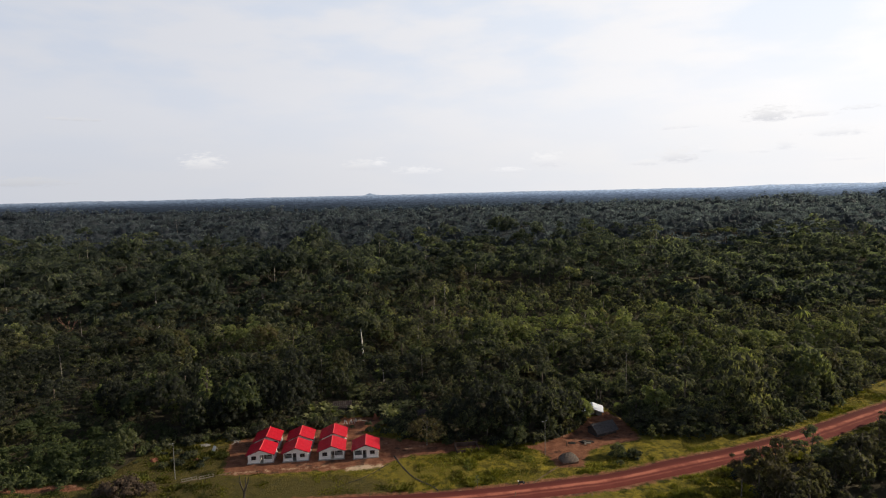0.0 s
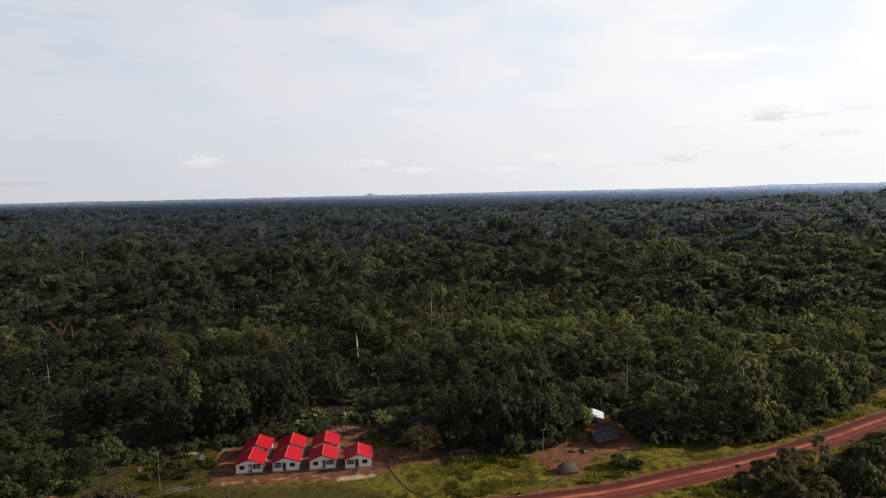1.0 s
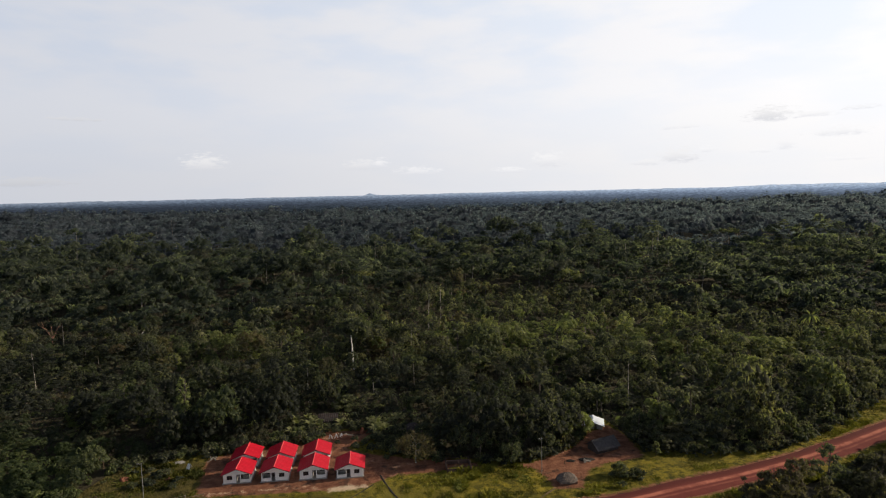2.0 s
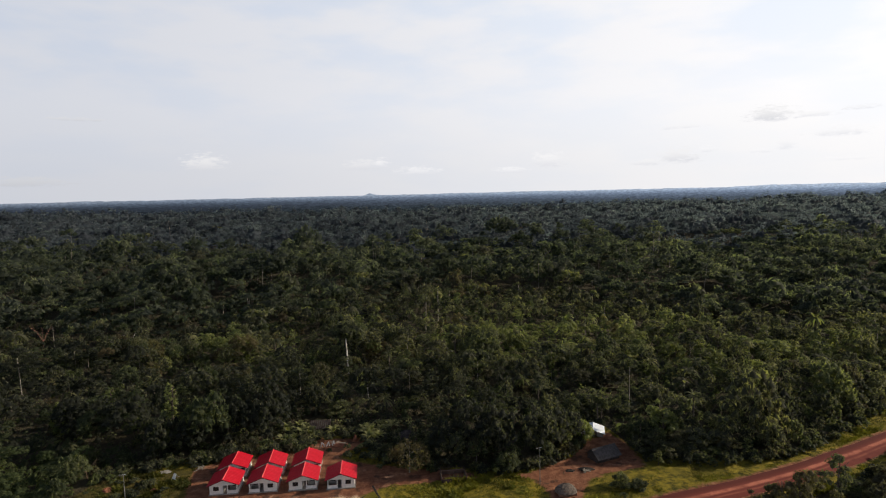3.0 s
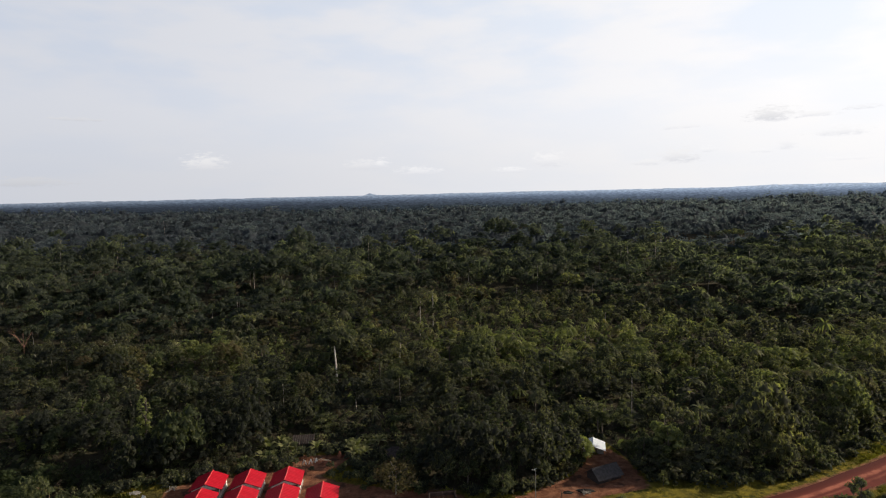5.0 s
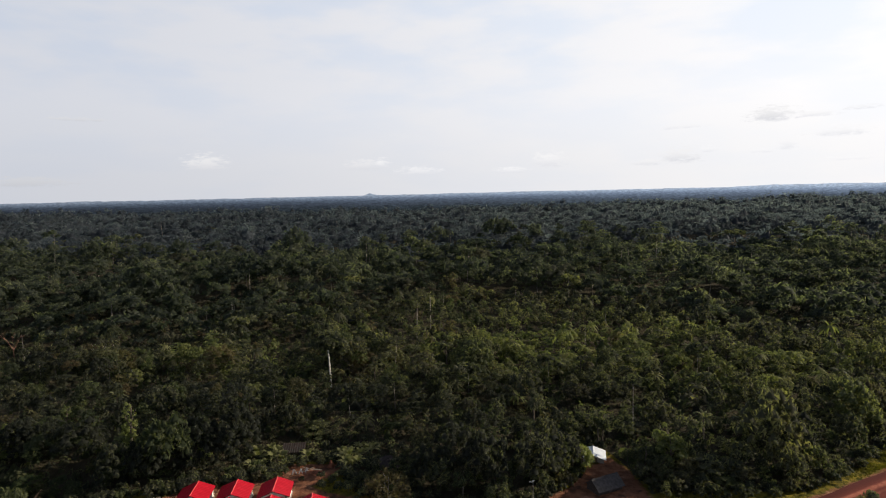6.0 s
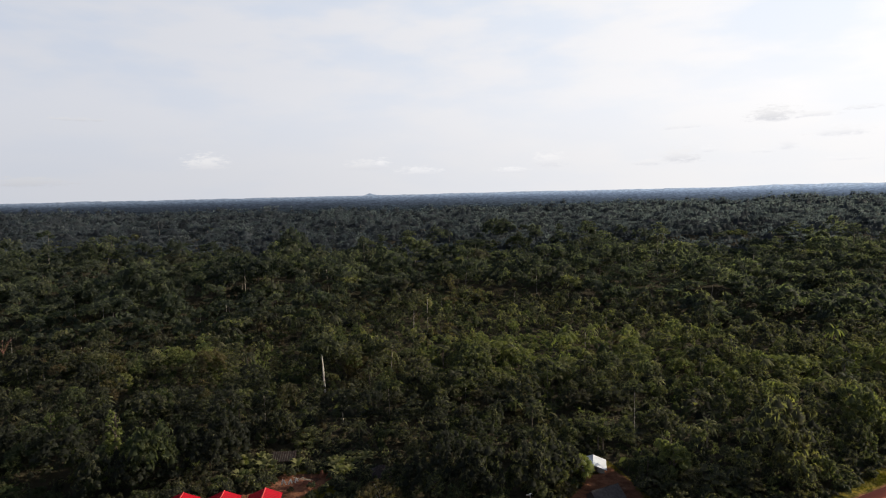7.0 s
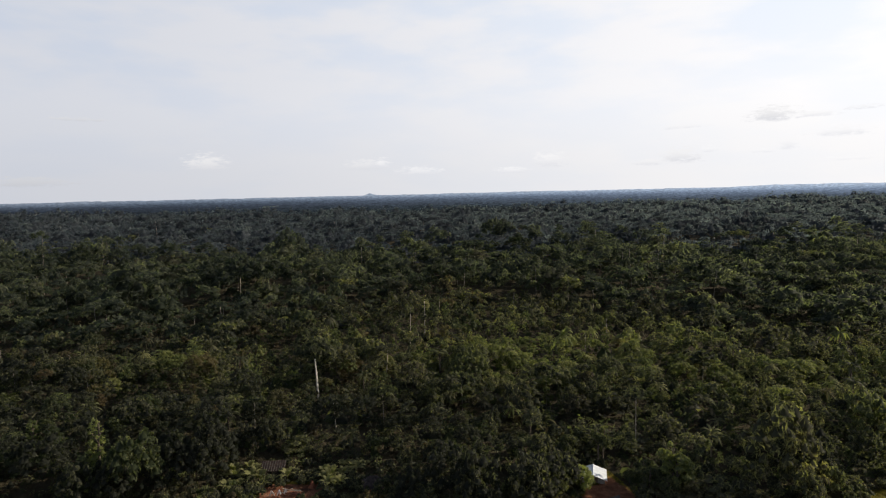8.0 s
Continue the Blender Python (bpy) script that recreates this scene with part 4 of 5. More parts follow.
def build_own_trees(near_set, x, y, wide, tall, deep, kind, dull, r):
    names = ("broad forest tree with dense dark green crown", "unevenly branched forest tree with green crown", "slender forest tree with upright green crown",
             "layered forest tree with spreading green branches", "flat-topped forest tree with thin green crown", "ragged forest tree with several green tops",
             "wide layered tree with tiers of green leaves", "bushy forest tree with thick green crown", "spreading umbrella-shaped tree with airy green crown")
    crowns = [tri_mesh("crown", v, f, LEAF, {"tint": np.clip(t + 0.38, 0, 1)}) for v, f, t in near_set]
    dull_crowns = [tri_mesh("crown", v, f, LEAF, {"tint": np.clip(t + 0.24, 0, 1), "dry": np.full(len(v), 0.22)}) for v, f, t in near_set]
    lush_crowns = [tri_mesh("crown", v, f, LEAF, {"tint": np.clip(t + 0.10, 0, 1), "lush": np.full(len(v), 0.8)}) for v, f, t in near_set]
    trunks = []
    for lean in (0.02, -0.05, 0.07):
        bm = bmesh.new()
        trunk_shape(bm, lean, 0.20)
        mesh = bpy.data.meshes.new("trunk")
        bm.to_mesh(mesh)
        bm.free()
        mesh.materials.append(BARK)
        trunks.append(mesh)
    ground = land(x, y)
    for i in range(len(x)):
        tree = empty("tree", pose(x[i], y[i], ground[i], 0, 0, r.uniform(0, 360)), names[kind[i]], "tree", "trees at the forest edge")
        t = new("trunk", trunks[i % 3])
        t.parent, t.scale = tree, (tall[i], tall[i], tall[i])
        c = new("crown", (dull_crowns if dull[i] else lush_crowns if x[i] < -88 else crowns)[kind[i]])
        c.parent, c.location, c.scale = tree, (0, 0, tall[i] - deep[i] * 0.98), (wide[i], wide[i], deep[i])


def build_far_canopy():
    """The forest's lower storey out to the hills, toned dark for the shade between crowns, and the woods beside and
    behind the flight.
    """
    r = np.random.default_rng(5)
    for side, a0, a1, na, r0, r1, nr, lift in ((0, -50, 50, 400, 1480, 2690, 30, 0.0), (1, 50, 310, 420, 330, 4400, 44, 7.0)):
        ang = np.radians(np.linspace(a0, a1, na))
        rad = r0 * (r1 / r0) ** np.linspace(0, 1, nr)
        A, R = np.meshgrid(ang, rad)
        A = A + r.uniform(-0.3, 0.3, A.shape) * (ang[1] - ang[0])
        R = R * (1 + r.uniform(-0.008, 0.008, R.shape))
        x, y = (np.sin(A) * R).ravel(), (np.cos(A) * R).ravel()
        z = land(x, y) + lift + 3.5 * r.uniform(-1, 1, len(x)) + 1.5 * value_noise(x, y, 120, 6)
        if side:
            z = np.where((y < edge_y(x) - 60) & (y > -150), -3.0, z)
        # tint lowered in place of the shade in canopy gaps
        mesh = tri_mesh("forest", np.stack([x, y, z], 1), grid_tris(na, nr)[:, ::-1], HAZE_WOODS, {"tint": np.clip(canopy_tint(x, y) - 0.1 + r.normal(0, 0.16, len(x)), 0, 1)})
        tagged(new("forest", mesh), "far forest canopy reaching to the low hills", "forest", kind="stuff")


def build_backdrop():
    """Wooded ridges on the skyline that glow in place of haze, each paler than the one before."""
    ang = np.linspace(-62, 62, 850)
    a = np.radians(ang)
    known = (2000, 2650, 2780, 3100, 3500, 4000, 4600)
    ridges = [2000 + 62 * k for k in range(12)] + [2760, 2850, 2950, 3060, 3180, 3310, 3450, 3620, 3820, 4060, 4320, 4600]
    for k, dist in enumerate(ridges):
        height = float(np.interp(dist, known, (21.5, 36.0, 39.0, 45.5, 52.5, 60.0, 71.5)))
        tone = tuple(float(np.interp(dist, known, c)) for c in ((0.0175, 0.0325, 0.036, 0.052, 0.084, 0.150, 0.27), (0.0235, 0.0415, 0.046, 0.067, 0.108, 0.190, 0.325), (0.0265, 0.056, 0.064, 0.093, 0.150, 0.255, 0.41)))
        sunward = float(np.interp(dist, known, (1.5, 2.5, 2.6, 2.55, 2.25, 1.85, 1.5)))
        mat, g, bsdf = material("haze_glow")
        xyz = g.node("ShaderNodeSeparateXYZ")
        pos = g.node("ShaderNodeNewGeometry").outputs["Position"]
        g.link(pos, xyz.inputs[0])
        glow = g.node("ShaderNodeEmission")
        # noise in the glow stands for lit crowns and dark gaps
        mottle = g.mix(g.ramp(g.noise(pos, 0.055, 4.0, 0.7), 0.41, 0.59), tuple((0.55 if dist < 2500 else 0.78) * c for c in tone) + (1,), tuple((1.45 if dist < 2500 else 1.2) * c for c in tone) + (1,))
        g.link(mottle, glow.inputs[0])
        # glow strength rises with x: haze brighter on the sun's side
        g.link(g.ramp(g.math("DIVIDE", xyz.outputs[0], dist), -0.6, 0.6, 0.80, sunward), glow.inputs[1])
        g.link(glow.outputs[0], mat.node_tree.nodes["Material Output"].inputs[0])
        clump = 3.4 if dist < 3300 else 1.3
        top = height + 1.6 * value_noise(ang * 60, 0 * ang, 90, 31 + k) + clump * (1.0 - 2.4 * np.abs(value_noise(ang * 60, 0 * ang, 24, 41 + k))) + 0.4 * clump * value_noise(ang * 60, 0 * ang, 9, 71 + k)
        if dist > 4500:
            top += 13.0 * np.exp(-((ang + 6.95) / 0.36) ** 2) + 3.0 * np.exp(-((ang + 6.6) / 1.1) ** 2) + 10.0 * np.clip((ang - 25.5) / 3.0, 0, 1) * (0.8 + 0.25 * value_noise(ang * 60, 0 * ang, 60, 33))
            top += 3.5 * np.exp(-((ang + 31.0) / 2.0) ** 2) + 3.0 * np.exp(-((ang - 8.0) / 3.0) ** 2) + 3.0 * np.exp(-((ang - 1.0) / 1.5) ** 2)
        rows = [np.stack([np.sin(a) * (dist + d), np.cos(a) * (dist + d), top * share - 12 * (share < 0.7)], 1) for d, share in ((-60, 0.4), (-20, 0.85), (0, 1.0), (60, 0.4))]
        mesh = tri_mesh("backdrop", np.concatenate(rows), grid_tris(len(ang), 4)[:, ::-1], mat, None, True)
        tagged(new("backdrop", mesh), "wooded hills on the horizon with haze put in as glow", "backdrop", kind="structure")


build_forest()
build_far_canopy()
build_backdrop()


# ---- single trees and palms ----
def single_tree(m, tall, wide, deep, shape, seed, count, size, label, mat=None, bark_mat=None, bare=False, lean=0.05, tint=0.38, thick=1.0, fork=0.42, dry=0.0, lush=0.0):
    kind = "tree" if tall > 3.0 else "bush"
    tree = empty(kind, m, label, kind)
    bm = bmesh.new()
    trunk_shape(bm, lean, (0.45 if fork < 0.6 else 0.16) * wide / tall, fork)
    for v in bm.verts:
        v.co.x, v.co.y, v.co.z = v.co.x * tall * thick, v.co.y * tall * thick, v.co.z * tall
    part("trunk", bm, bark_mat or BARK, tree)
    v, f, t = crown(seed, shape, int(count * 1.7), size * 0.80, not bare, 0.13, max(0.7, deep / wide))
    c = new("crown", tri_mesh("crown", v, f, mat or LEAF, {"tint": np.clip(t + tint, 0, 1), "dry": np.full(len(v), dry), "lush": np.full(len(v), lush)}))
    c.parent, c.location, c.scale = tree, (0, 0, tall - deep), (wide, wide, deep)
    return tree


def palm(m, trunk_h, reach, seed, label):
    tree = empty("palm_tree", m, label, "palm tree", "oil palms")
    bm = bmesh.new()
    n = 6
    for i in range(n):
        beam(bm, (0.03 * i, 0, trunk_h * i / n - 0.1), (0.03 * i + 0.03, 0, trunk_h * (i + 1) / n), 0.30 - 0.01 * i, 0.26 - 0.01 * i, 7)
    part("trunk", bm, BARK, tree)
    v, f, t = palm_crown(seed)
    c = new("crown", tri_mesh("crown", v, f, LEAF, {"tint": np.clip(t + 0.46, 0, 1)}))
    c.parent, c.location, c.scale = tree, (0.2, 0, trunk_h - reach * 0.85), (reach, reach, reach)
    return tree


def dead_tree(m, tall, label, mat, seed, spread=0.5, name="dead_tree", stout=1.0):
    """A bare branching stem."""
    r = np.random.default_rng(seed)
    tree = empty(name, m, label, "dead tree")
    bm = bmesh.new()
    beam(bm, (0, 0, -0.1), (0, 0, tall * 0.35), 0.014 * tall * stout, 0.011 * tall * stout, 6)
    part("trunk", bm, mat, tree)
    for k in range(5):
        bm = bmesh.new()
        a, h = k * 2.4 + r.uniform(-0.3, 0.3), tall * r.uniform(0.28, 0.36)
        mid = Vector((math.cos(a) * tall * spread * 0.35, math.sin(a) * tall * spread * 0.35, tall * r.uniform(0.6, 0.75)))
        beam(bm, (0, 0, h), mid, 0.009 * tall * stout, 0.005 * tall * stout, 5)
        for j in range(3):
            b = a + r.uniform(-0.8, 0.8)
            end = mid + Vector((math.cos(b) * tall * spread * 0.3, math.sin(b) * tall * spread * 0.3, tall * r.uniform(0.1, 0.32)))
            beam(bm, mid, end, 0.005 * tall * stout, 0.002 * tall * stout, 5)
        part("branch", bm, mat, tree)
    return tree


def at(x, y, turn=0.0, dz=0.0):
    return pose(x, y, float(land(np.array([x]), np.array([y]))[0]) + dz, 0, 0, turn)


def emergent(x, y, tall, wide, lean, label, shape="umbrella", seed=71, thick=0.9, tint=0.33, turn=0.0, count=190, depth=0.75, stem=None):
    """A tall tree whose pale stem shows over the canopy."""
    return single_tree(at(x, y, turn), tall, wide, wide * depth, shape, seed, count, 0.17 if count < 300 else 0.12, label, None, stem or PALE_BARK, False, lean, tint, thick, 0.74)


# the tall pale-stemmed tree in mid forest, and others that stand out of the canopy
emergent(-37.6, 264.5, 22.0, 9.0, -0.065, "tall emergent tree with white bare trunk and dark spreading crown", "dome", 72, 0.78, 0.22, 0.0, 760, 1.05)
for k, (x, y, h, w) in enumerate([(64.6, 211, 18.5, 3.2), (-47.4, 221, 15.5, 3.2), (-134, 280, 15, 4.0), (-197, 318, 17, 5.0), (-388, 532, 24, 6.0), (-452, 742, 30, 8.0), (-352, 947, 32, 7.0), (46, 252, 14, 4.0),
                                  (16, 246, 14, 4.5), (-10, 236, 13, 4.0), (108, 268, 14, 4.5), (-300, 560, 24, 7.0), (-150, 620, 24, 7.5), (180, 480, 21, 8.0), (245, 420, 19, 8.5), (-95, 330, 18, 6.0),
                                  (90, 430, 20, 7.0), (-230, 420, 20, 6.0), (300, 520, 22, 9.0), (20, 520, 22, 8.0), (-60, 450, 20, 7.0), (330, 700, 26, 9.0), (120, 640, 25, 9.0), (-400, 820, 30, 9.0)]):
    emergent(x, y, h, w * 1.45, 0.05 * math.sin(k * 2.3), "tall forest tree with pale stem rising over the canopy", ("umbrella", "layer", "wild")[k % 3], 73 + k % 5, 0.32, 0.36 + 0.1 * math.sin(k * 1.7), k * 57.0, stem=STEM_BARK)
dead_tree(at(-213, 333), 14, "leafless reddish-brown dead tree in the forest", bark("red_bark", (0.14, 0.07, 0.05), (0.30, 0.16, 0.11)), 3, 0.7)
dead_tree(at(-150, 300), 13, "bare pale dead tree in the forest", PALE_BARK, 4, 0.5)
dead_tree(at(-94.5, 173.5), 5.5, "bare brown twiggy dead tree beside shrubs", bark("twig_bark", (0.13, 0.08, 0.05), (0.26, 0.17, 0.11)), 5, 1.0)


def forked_tree(m, label):
    """A dead stem that forks low into a few stout limbs."""
    tree = empty("dead_tree", m, label, "dead tree")
    mat = bark("dark_bark", (0.025, 0.02, 0.016), (0.07, 0.055, 0.045))
    bm = bmesh.new()
    beam(bm, (0, 0, -0.1), (0.1, 0, 1.5), 0.30, 0.24, 7)
    part("trunk", bm, mat, tree)
    for bend, tip in (((-0.7, 0.1, 3.2), (-1.1, 0.2, 6.0)), ((0.8, -0.1, 3.0), (1.5, 0.1, 5.6)), ((0.3, 0.5, 3.0), (0.2, 1.2, 4.8))):
        bm = bmesh.new()
        beam(bm, (0.1, 0, 1.4), bend, 0.20, 0.14, 6)
        beam(bm, bend, tip, 0.14, 0.05, 6)
        beam(bm, bend, (bend[0] * 1.9, bend[1] - 0.4, bend[2] + 1.5), 0.08, 0.03, 5)
        part("branch", bm, mat, tree)
    return tree


forked_tree(at(-51.7, 143.9), "bare forked dead tree standing in the grass")
for k, (x, y, h, reach) in enumerate([(-55.4, 220.5, 10.5, 4.4), (148.2, 243.5, 9.0, 4.4), (112, 225, 8.0, 4.0), (-20, 262, 9.0, 4.2), (84, 206, 8.0, 3.8), (-104, 232, 9.5, 4.2), (160, 262, 9.0, 4.2),
                                      (36, 222, 8.5, 4.0), (60, 262, 9.5, 4.2), (-150, 222, 9.0, 4.2), (130, 290, 9.5, 4.3), (8, 288, 9.5, 4.2), (-75, 288, 9.5, 4.3)]):
    palm(at(x, y, k * 41), h, reach, 200 + k, "oil palm with arching green fronds in the forest")

# trees that stand free in the clearing
single_tree(at(-6.6, 173.2), 8.0, 7.0, 6.6, "dome", 301, 720, 0.075, "wide grey-brown thinly leaved tree beside the yard", None, STEM_BARK, True, 0.03, 0.30, dry=0.45)
for k, (x, y, h, w) in enumerate([(-10.5, 187.6, 5.9, 2.8), (-5.5, 188.0, 6.0, 2.8), (-1.5, 186.0, 6.2, 3.0), (-15.5, 184.5, 2.4, 1.9), (-12.5, 179.5, 2.6, 1.9), (-17.5, 181.0, 2.6, 1.9), (-2.0, 179.5, 6.5, 3.0), (-20.0, 181.5, 2.2, 1.8), (-22.5, 185.6, 2.3, 2.0), (-17.6, 185.4, 3.0, 2.5), (-13.4, 183.0, 3.4, 2.8), (-25.2, 184.0, 1.6, 1.5), (-9.5, 180.5, 3.0, 2.6), (-19.0, 188.6, 2.6, 2.2)]):
    single_tree(at(x, y, 77 * k), h, w, h * 0.9, ("wild", "dome")[k % 2], 370 + k, 260, 0.15, "leafy green bush tree behind the yard", tint=0.40)
single_tree(at(11.6, 175.2), 8.0, 3.6, 6.6, "dome", 302, 760, 0.085, "rounded leafy green tree behind the yard", tint=0.56, lush=0.25)
single_tree(at(20.0, 171.2), 6.2, 3.9, 5.8, "dome", 303, 820, 0.082, "low rounded green tree beside bare earth", tint=0.58, lush=0.2)
single_tree(at(6.0, 178.0), 9.0, 4.2, 7.0, "dome", 304, 640, 0.10, "dense dark green tree behind a timber frame")
single_tree(at(31.0, 179.5), 6.4, 3.4, 5.8, "dome", 305, 760, 0.085, "dense leafy tree at the edge of the camp", tint=0.5, lush=0.15)
single_tree(at(37.0, 186.0), 7.2, 3.8, 6.6, "dome", 306, 760, 0.085, "broad green mango-like tree beside the camp", tint=0.55, lush=0.2)
# bright green leaves, toned lighter still for sunlight on the crown
single_tree(at(43.9, 189.2), 7.8, 3.9, 7.4, "dome", 307, 620, 0.11, "bright green leafy tree beside the small hut", tint=0.85, lush=0.6)
for k, (x, y, h, w) in enumerate([(59.6, 185.0, 9.0, 3.2), (66.0, 186.5, 13.5, 4.8), (63.5, 183.0, 7.5, 3.2), (65.5, 188.5, 9.5, 4.0), (61.5, 190.5, 6.0, 2.8), (54.0, 206.5, 10.0, 3.6), (70.0, 186.5, 9.0, 3.8), (52.5, 205.0, 11.0, 4.0), (44.0, 203.5, 10.0, 3.4), (61.0, 193.0, 7.0, 2.8), (63.0, 178.5, 5.5, 2.4), (59.2, 189.5, 7.0, 2.9), (57.6, 193.6, 4.2, 2.2), (60.8, 183.2, 6.0, 2.6), (66.5, 184.5, 12.0, 4.2), (70.5, 189.0, 11.0, 4.0)]):
    # two of these crowns get a lighter tone in place of sunlight
    single_tree(at(x, y, 63 * k), h, w, h * 0.78, ("dome", "wild")[k % 2], 350 + k, 480, 0.115, "tall leafy green tree shading the camp", tint=0.72 if k in (1, 14) else 0.46, lush=0.5 if k in (1, 14) else 0.1)
for k, (x, y, h, w) in enumerate([(78.8, 173.0, 3.8, 2.4), (82.4, 174.2, 2.4, 1.9), (87.6, 174.0, 1.8, 1.8), (74.6, 174.8, 2.2, 1.7), (92.0, 176.0, 2.6, 2.0), (105.6, 180.6, 2.6, 2.0), (110.4, 183.2, 2.0, 1.8),
                                  (118.0, 187.6, 2.4, 2.2), (133.5, 200.0, 2.8, 2.4), (145.0, 207.0, 2.4, 2.2)]):
    single_tree(at(x, y, 70 * k), h, w, h * 0.95, ("dome", "wild")[k % 2], 460 + k, 260, 0.14, "dark green bush on the sunlit grass verge", tint=0.42)
single_tree(at(61.2, 174.4), 4.2, 2.0, 3.6, "tall", 308, 260, 0.15, "dark green bush tree on the grass verge")
single_tree(at(70.4, 177.8), 3.8, 2.0, 3.3, "dome", 309, 260, 0.15, "small green tree on the grass verge")
single_tree(at(47.6, 162.6), 3.4, 3.6, 3.5, "tall", 310, 520, 0.11, "rounded green bush on the grass", tint=0.42)
single_tree(at(51.8, 161.8), 2.3, 3.0, 2.4, "tall", 311, 360, 0.13, "low green bush on the grass", tint=0.5)
single_tree(at(46.5, 156.8), 1.5, 1.3, 1.4, "dome", 312, 160, 0.20, "low weedy bush on the grass", tint=0.55)
single_tree(at(-82.6, 145.2), 4.8, 5.2, 5.0, "dome", 313, 700, 0.085, "reddish brown dry bush beside the road", DRY, tint=0.4)
single_tree(at(-88.0, 145.8), 3.2, 3.6, 3.3, "wild", 318, 420, 0.10, "low reddish brown dry bush beside the road", DRY, tint=0.4)
single_tree(at(-77.6, 146.4), 3.1, 3.2, 3.2, "dome", 319, 420, 0.10, "low reddish brown dry bush in rough grass", DRY, tint=0.45)
single_tree(at(7.0, 146.4), 3.2, 1.0, 2.0, "tall", 314, 70, 0.22, "thin sapling on the grass verge", bare=True)
single_tree(at(97.0, 154.6), 10.6, 4.6, 9.4, "layer", 315, 420, 0.12, "tall tiered tree with flat dark branches beside the road", tint=0.30)
for k, (x, y, h, w) in enumerate([(70.4, 138.6, 10.5, 3.6), (75.4, 140.0, 13.2, 4.2), (80.0, 140.8, 14.2, 4.6), (84.4, 145.4, 12.0, 4.0), (77.6, 135.0, 10.0, 4.0), (88.2, 141.4, 9.0, 3.6)]):
    single_tree(at(x, y, 61 * k), h, w, h * 0.86, ("wild", "dome", "tall")[k % 3], 316 + k, 620, 0.105, "thin brownish-green leafy tree beside the road", tint=0.20, dry=0.35, thick=0.6)
for k, (x, y, h, w) in enumerate([(106.5, 149.6, 11.5, 4.8), (118.4, 158.6, 12.0, 4.6), (101.0, 145.0, 9.0, 4.2), (112.5, 161.0, 5.0, 3.4), (117.0, 161.5, 5.5, 3.6), (123.5, 165.5, 6.0, 4.0), (128.5, 170.0, 5.5, 3.4), (133.5, 176.0, 6.5, 3.6), (139.0, 179.5, 6.0, 3.6), (105.5, 154.5, 4.0, 2.8)]):
    single_tree(at(x, y, 83 * k), h, w, h * 0.92, ("dome", "wild")[k % 2], 322 + k, 420, 0.12, "rounded dark brownish-green bush tree beside the road", tint=0.20, dry=0.22)
for k, (x, y, h, w) in enumerate([(-83.1, 200.0, 18.5, 3.4), (-69.8, 200.0, 16.0, 3.2), (-76.5, 203.0, 12.0, 2.8), (-74, 200, 9.8, 2.8), (-97, 206, 10.5, 3.2), (-62, 201, 9.5, 3.0), (-110, 214, 13.0, 3.6), (-80, 192, 7.5, 2.8), (-120, 202, 12.0, 3.8)]):
    # creepers toned lighter to look sunlit, the first three most
    single_tree(at(x, y, 50 * k), h, w, h * 0.93, "tall", 330 + k, 640, 0.105, "tall narrow tree wrapped in bright green creepers", tint=0.92 if k < 3 else 0.62, lush=0.7)


# ---- banana plants behind the houses ----
def banana(m, tall, seed):
    plant = empty("banana_plant", m, "banana plant with broad light green leaves", "banana plant", "banana plants")
    bm = bmesh.new()
    beam(bm, (0, 0, -0.05), (0.03, 0, tall * 0.42), 0.13, 0.08, 6)
    part("stem", bm, HERB_STEM, plant)
    v, f, t = banana_crown(seed)
    c = new("leaves", tri_mesh("leaves", v, f, LEAF, {"tint": np.clip(t + 0.58, 0, 1)}))
    c.parent, c.scale = plant, (tall * 0.72, tall * 0.72, tall * 0.72)


HERB_STEM = plain("green_stem", (0.13, 0.16, 0.05), 0.7)
r = np.random.default_rng(77)
for k in range(34):
    x, y = r.uniform(-49, -13), r.uniform(194, 207)
    if y > edge_y(x) + 0.5 and abs(x + 37) + abs(y - 203) > 4.5:
        banana(at(x, y, r.uniform(0, 360)), r.uniform(3.6, 5.6), 400 + k)


# ---- street lamps ----
def street_lamp(m, tall):
    lamp = empty("street_lamp", m, "slender grey pole with a lamp head on top", "street lamp", "street lamps")
    bm = bmesh.new()
    beam(bm, (0, 0, -0.1), (0, 0, tall * 0.5), 0.095, 0.08, 8)
    beam(bm, (0, 0, tall * 0.5), (0, 0, tall), 0.08, 0.055, 8)
    part("pole", bm, STEEL, lamp)
    bm = bmesh.new()
    beam(bm, (0, 0, tall - 0.25), (0.7, 0, tall + 0.12), 0.04, 0.05, 6)
    part("arm", bm, STEEL, lamp)
    bm = bmesh.new()
    box(bm, 0.5, 1.0, -0.12, 0.12, tall + 0.08, tall + 0.2)
    part("lamp_head", bm, STEEL, lamp)
    bm = bmesh.new()
    sheet(bm, (-0.3, -0.25, tall + 0.10), (0.25, -0.25, tall + 0.10), (0.25, 0.25, tall + 0.32), (-0.3, 0.25, tall + 0.32), 0.04)
    part("panel", bm, ZINC, lamp)


street_lamp(at(27.4, 164.6, 200), 9.8)
street_lamp(at(-73.8, 154.6, 200), 9.8)


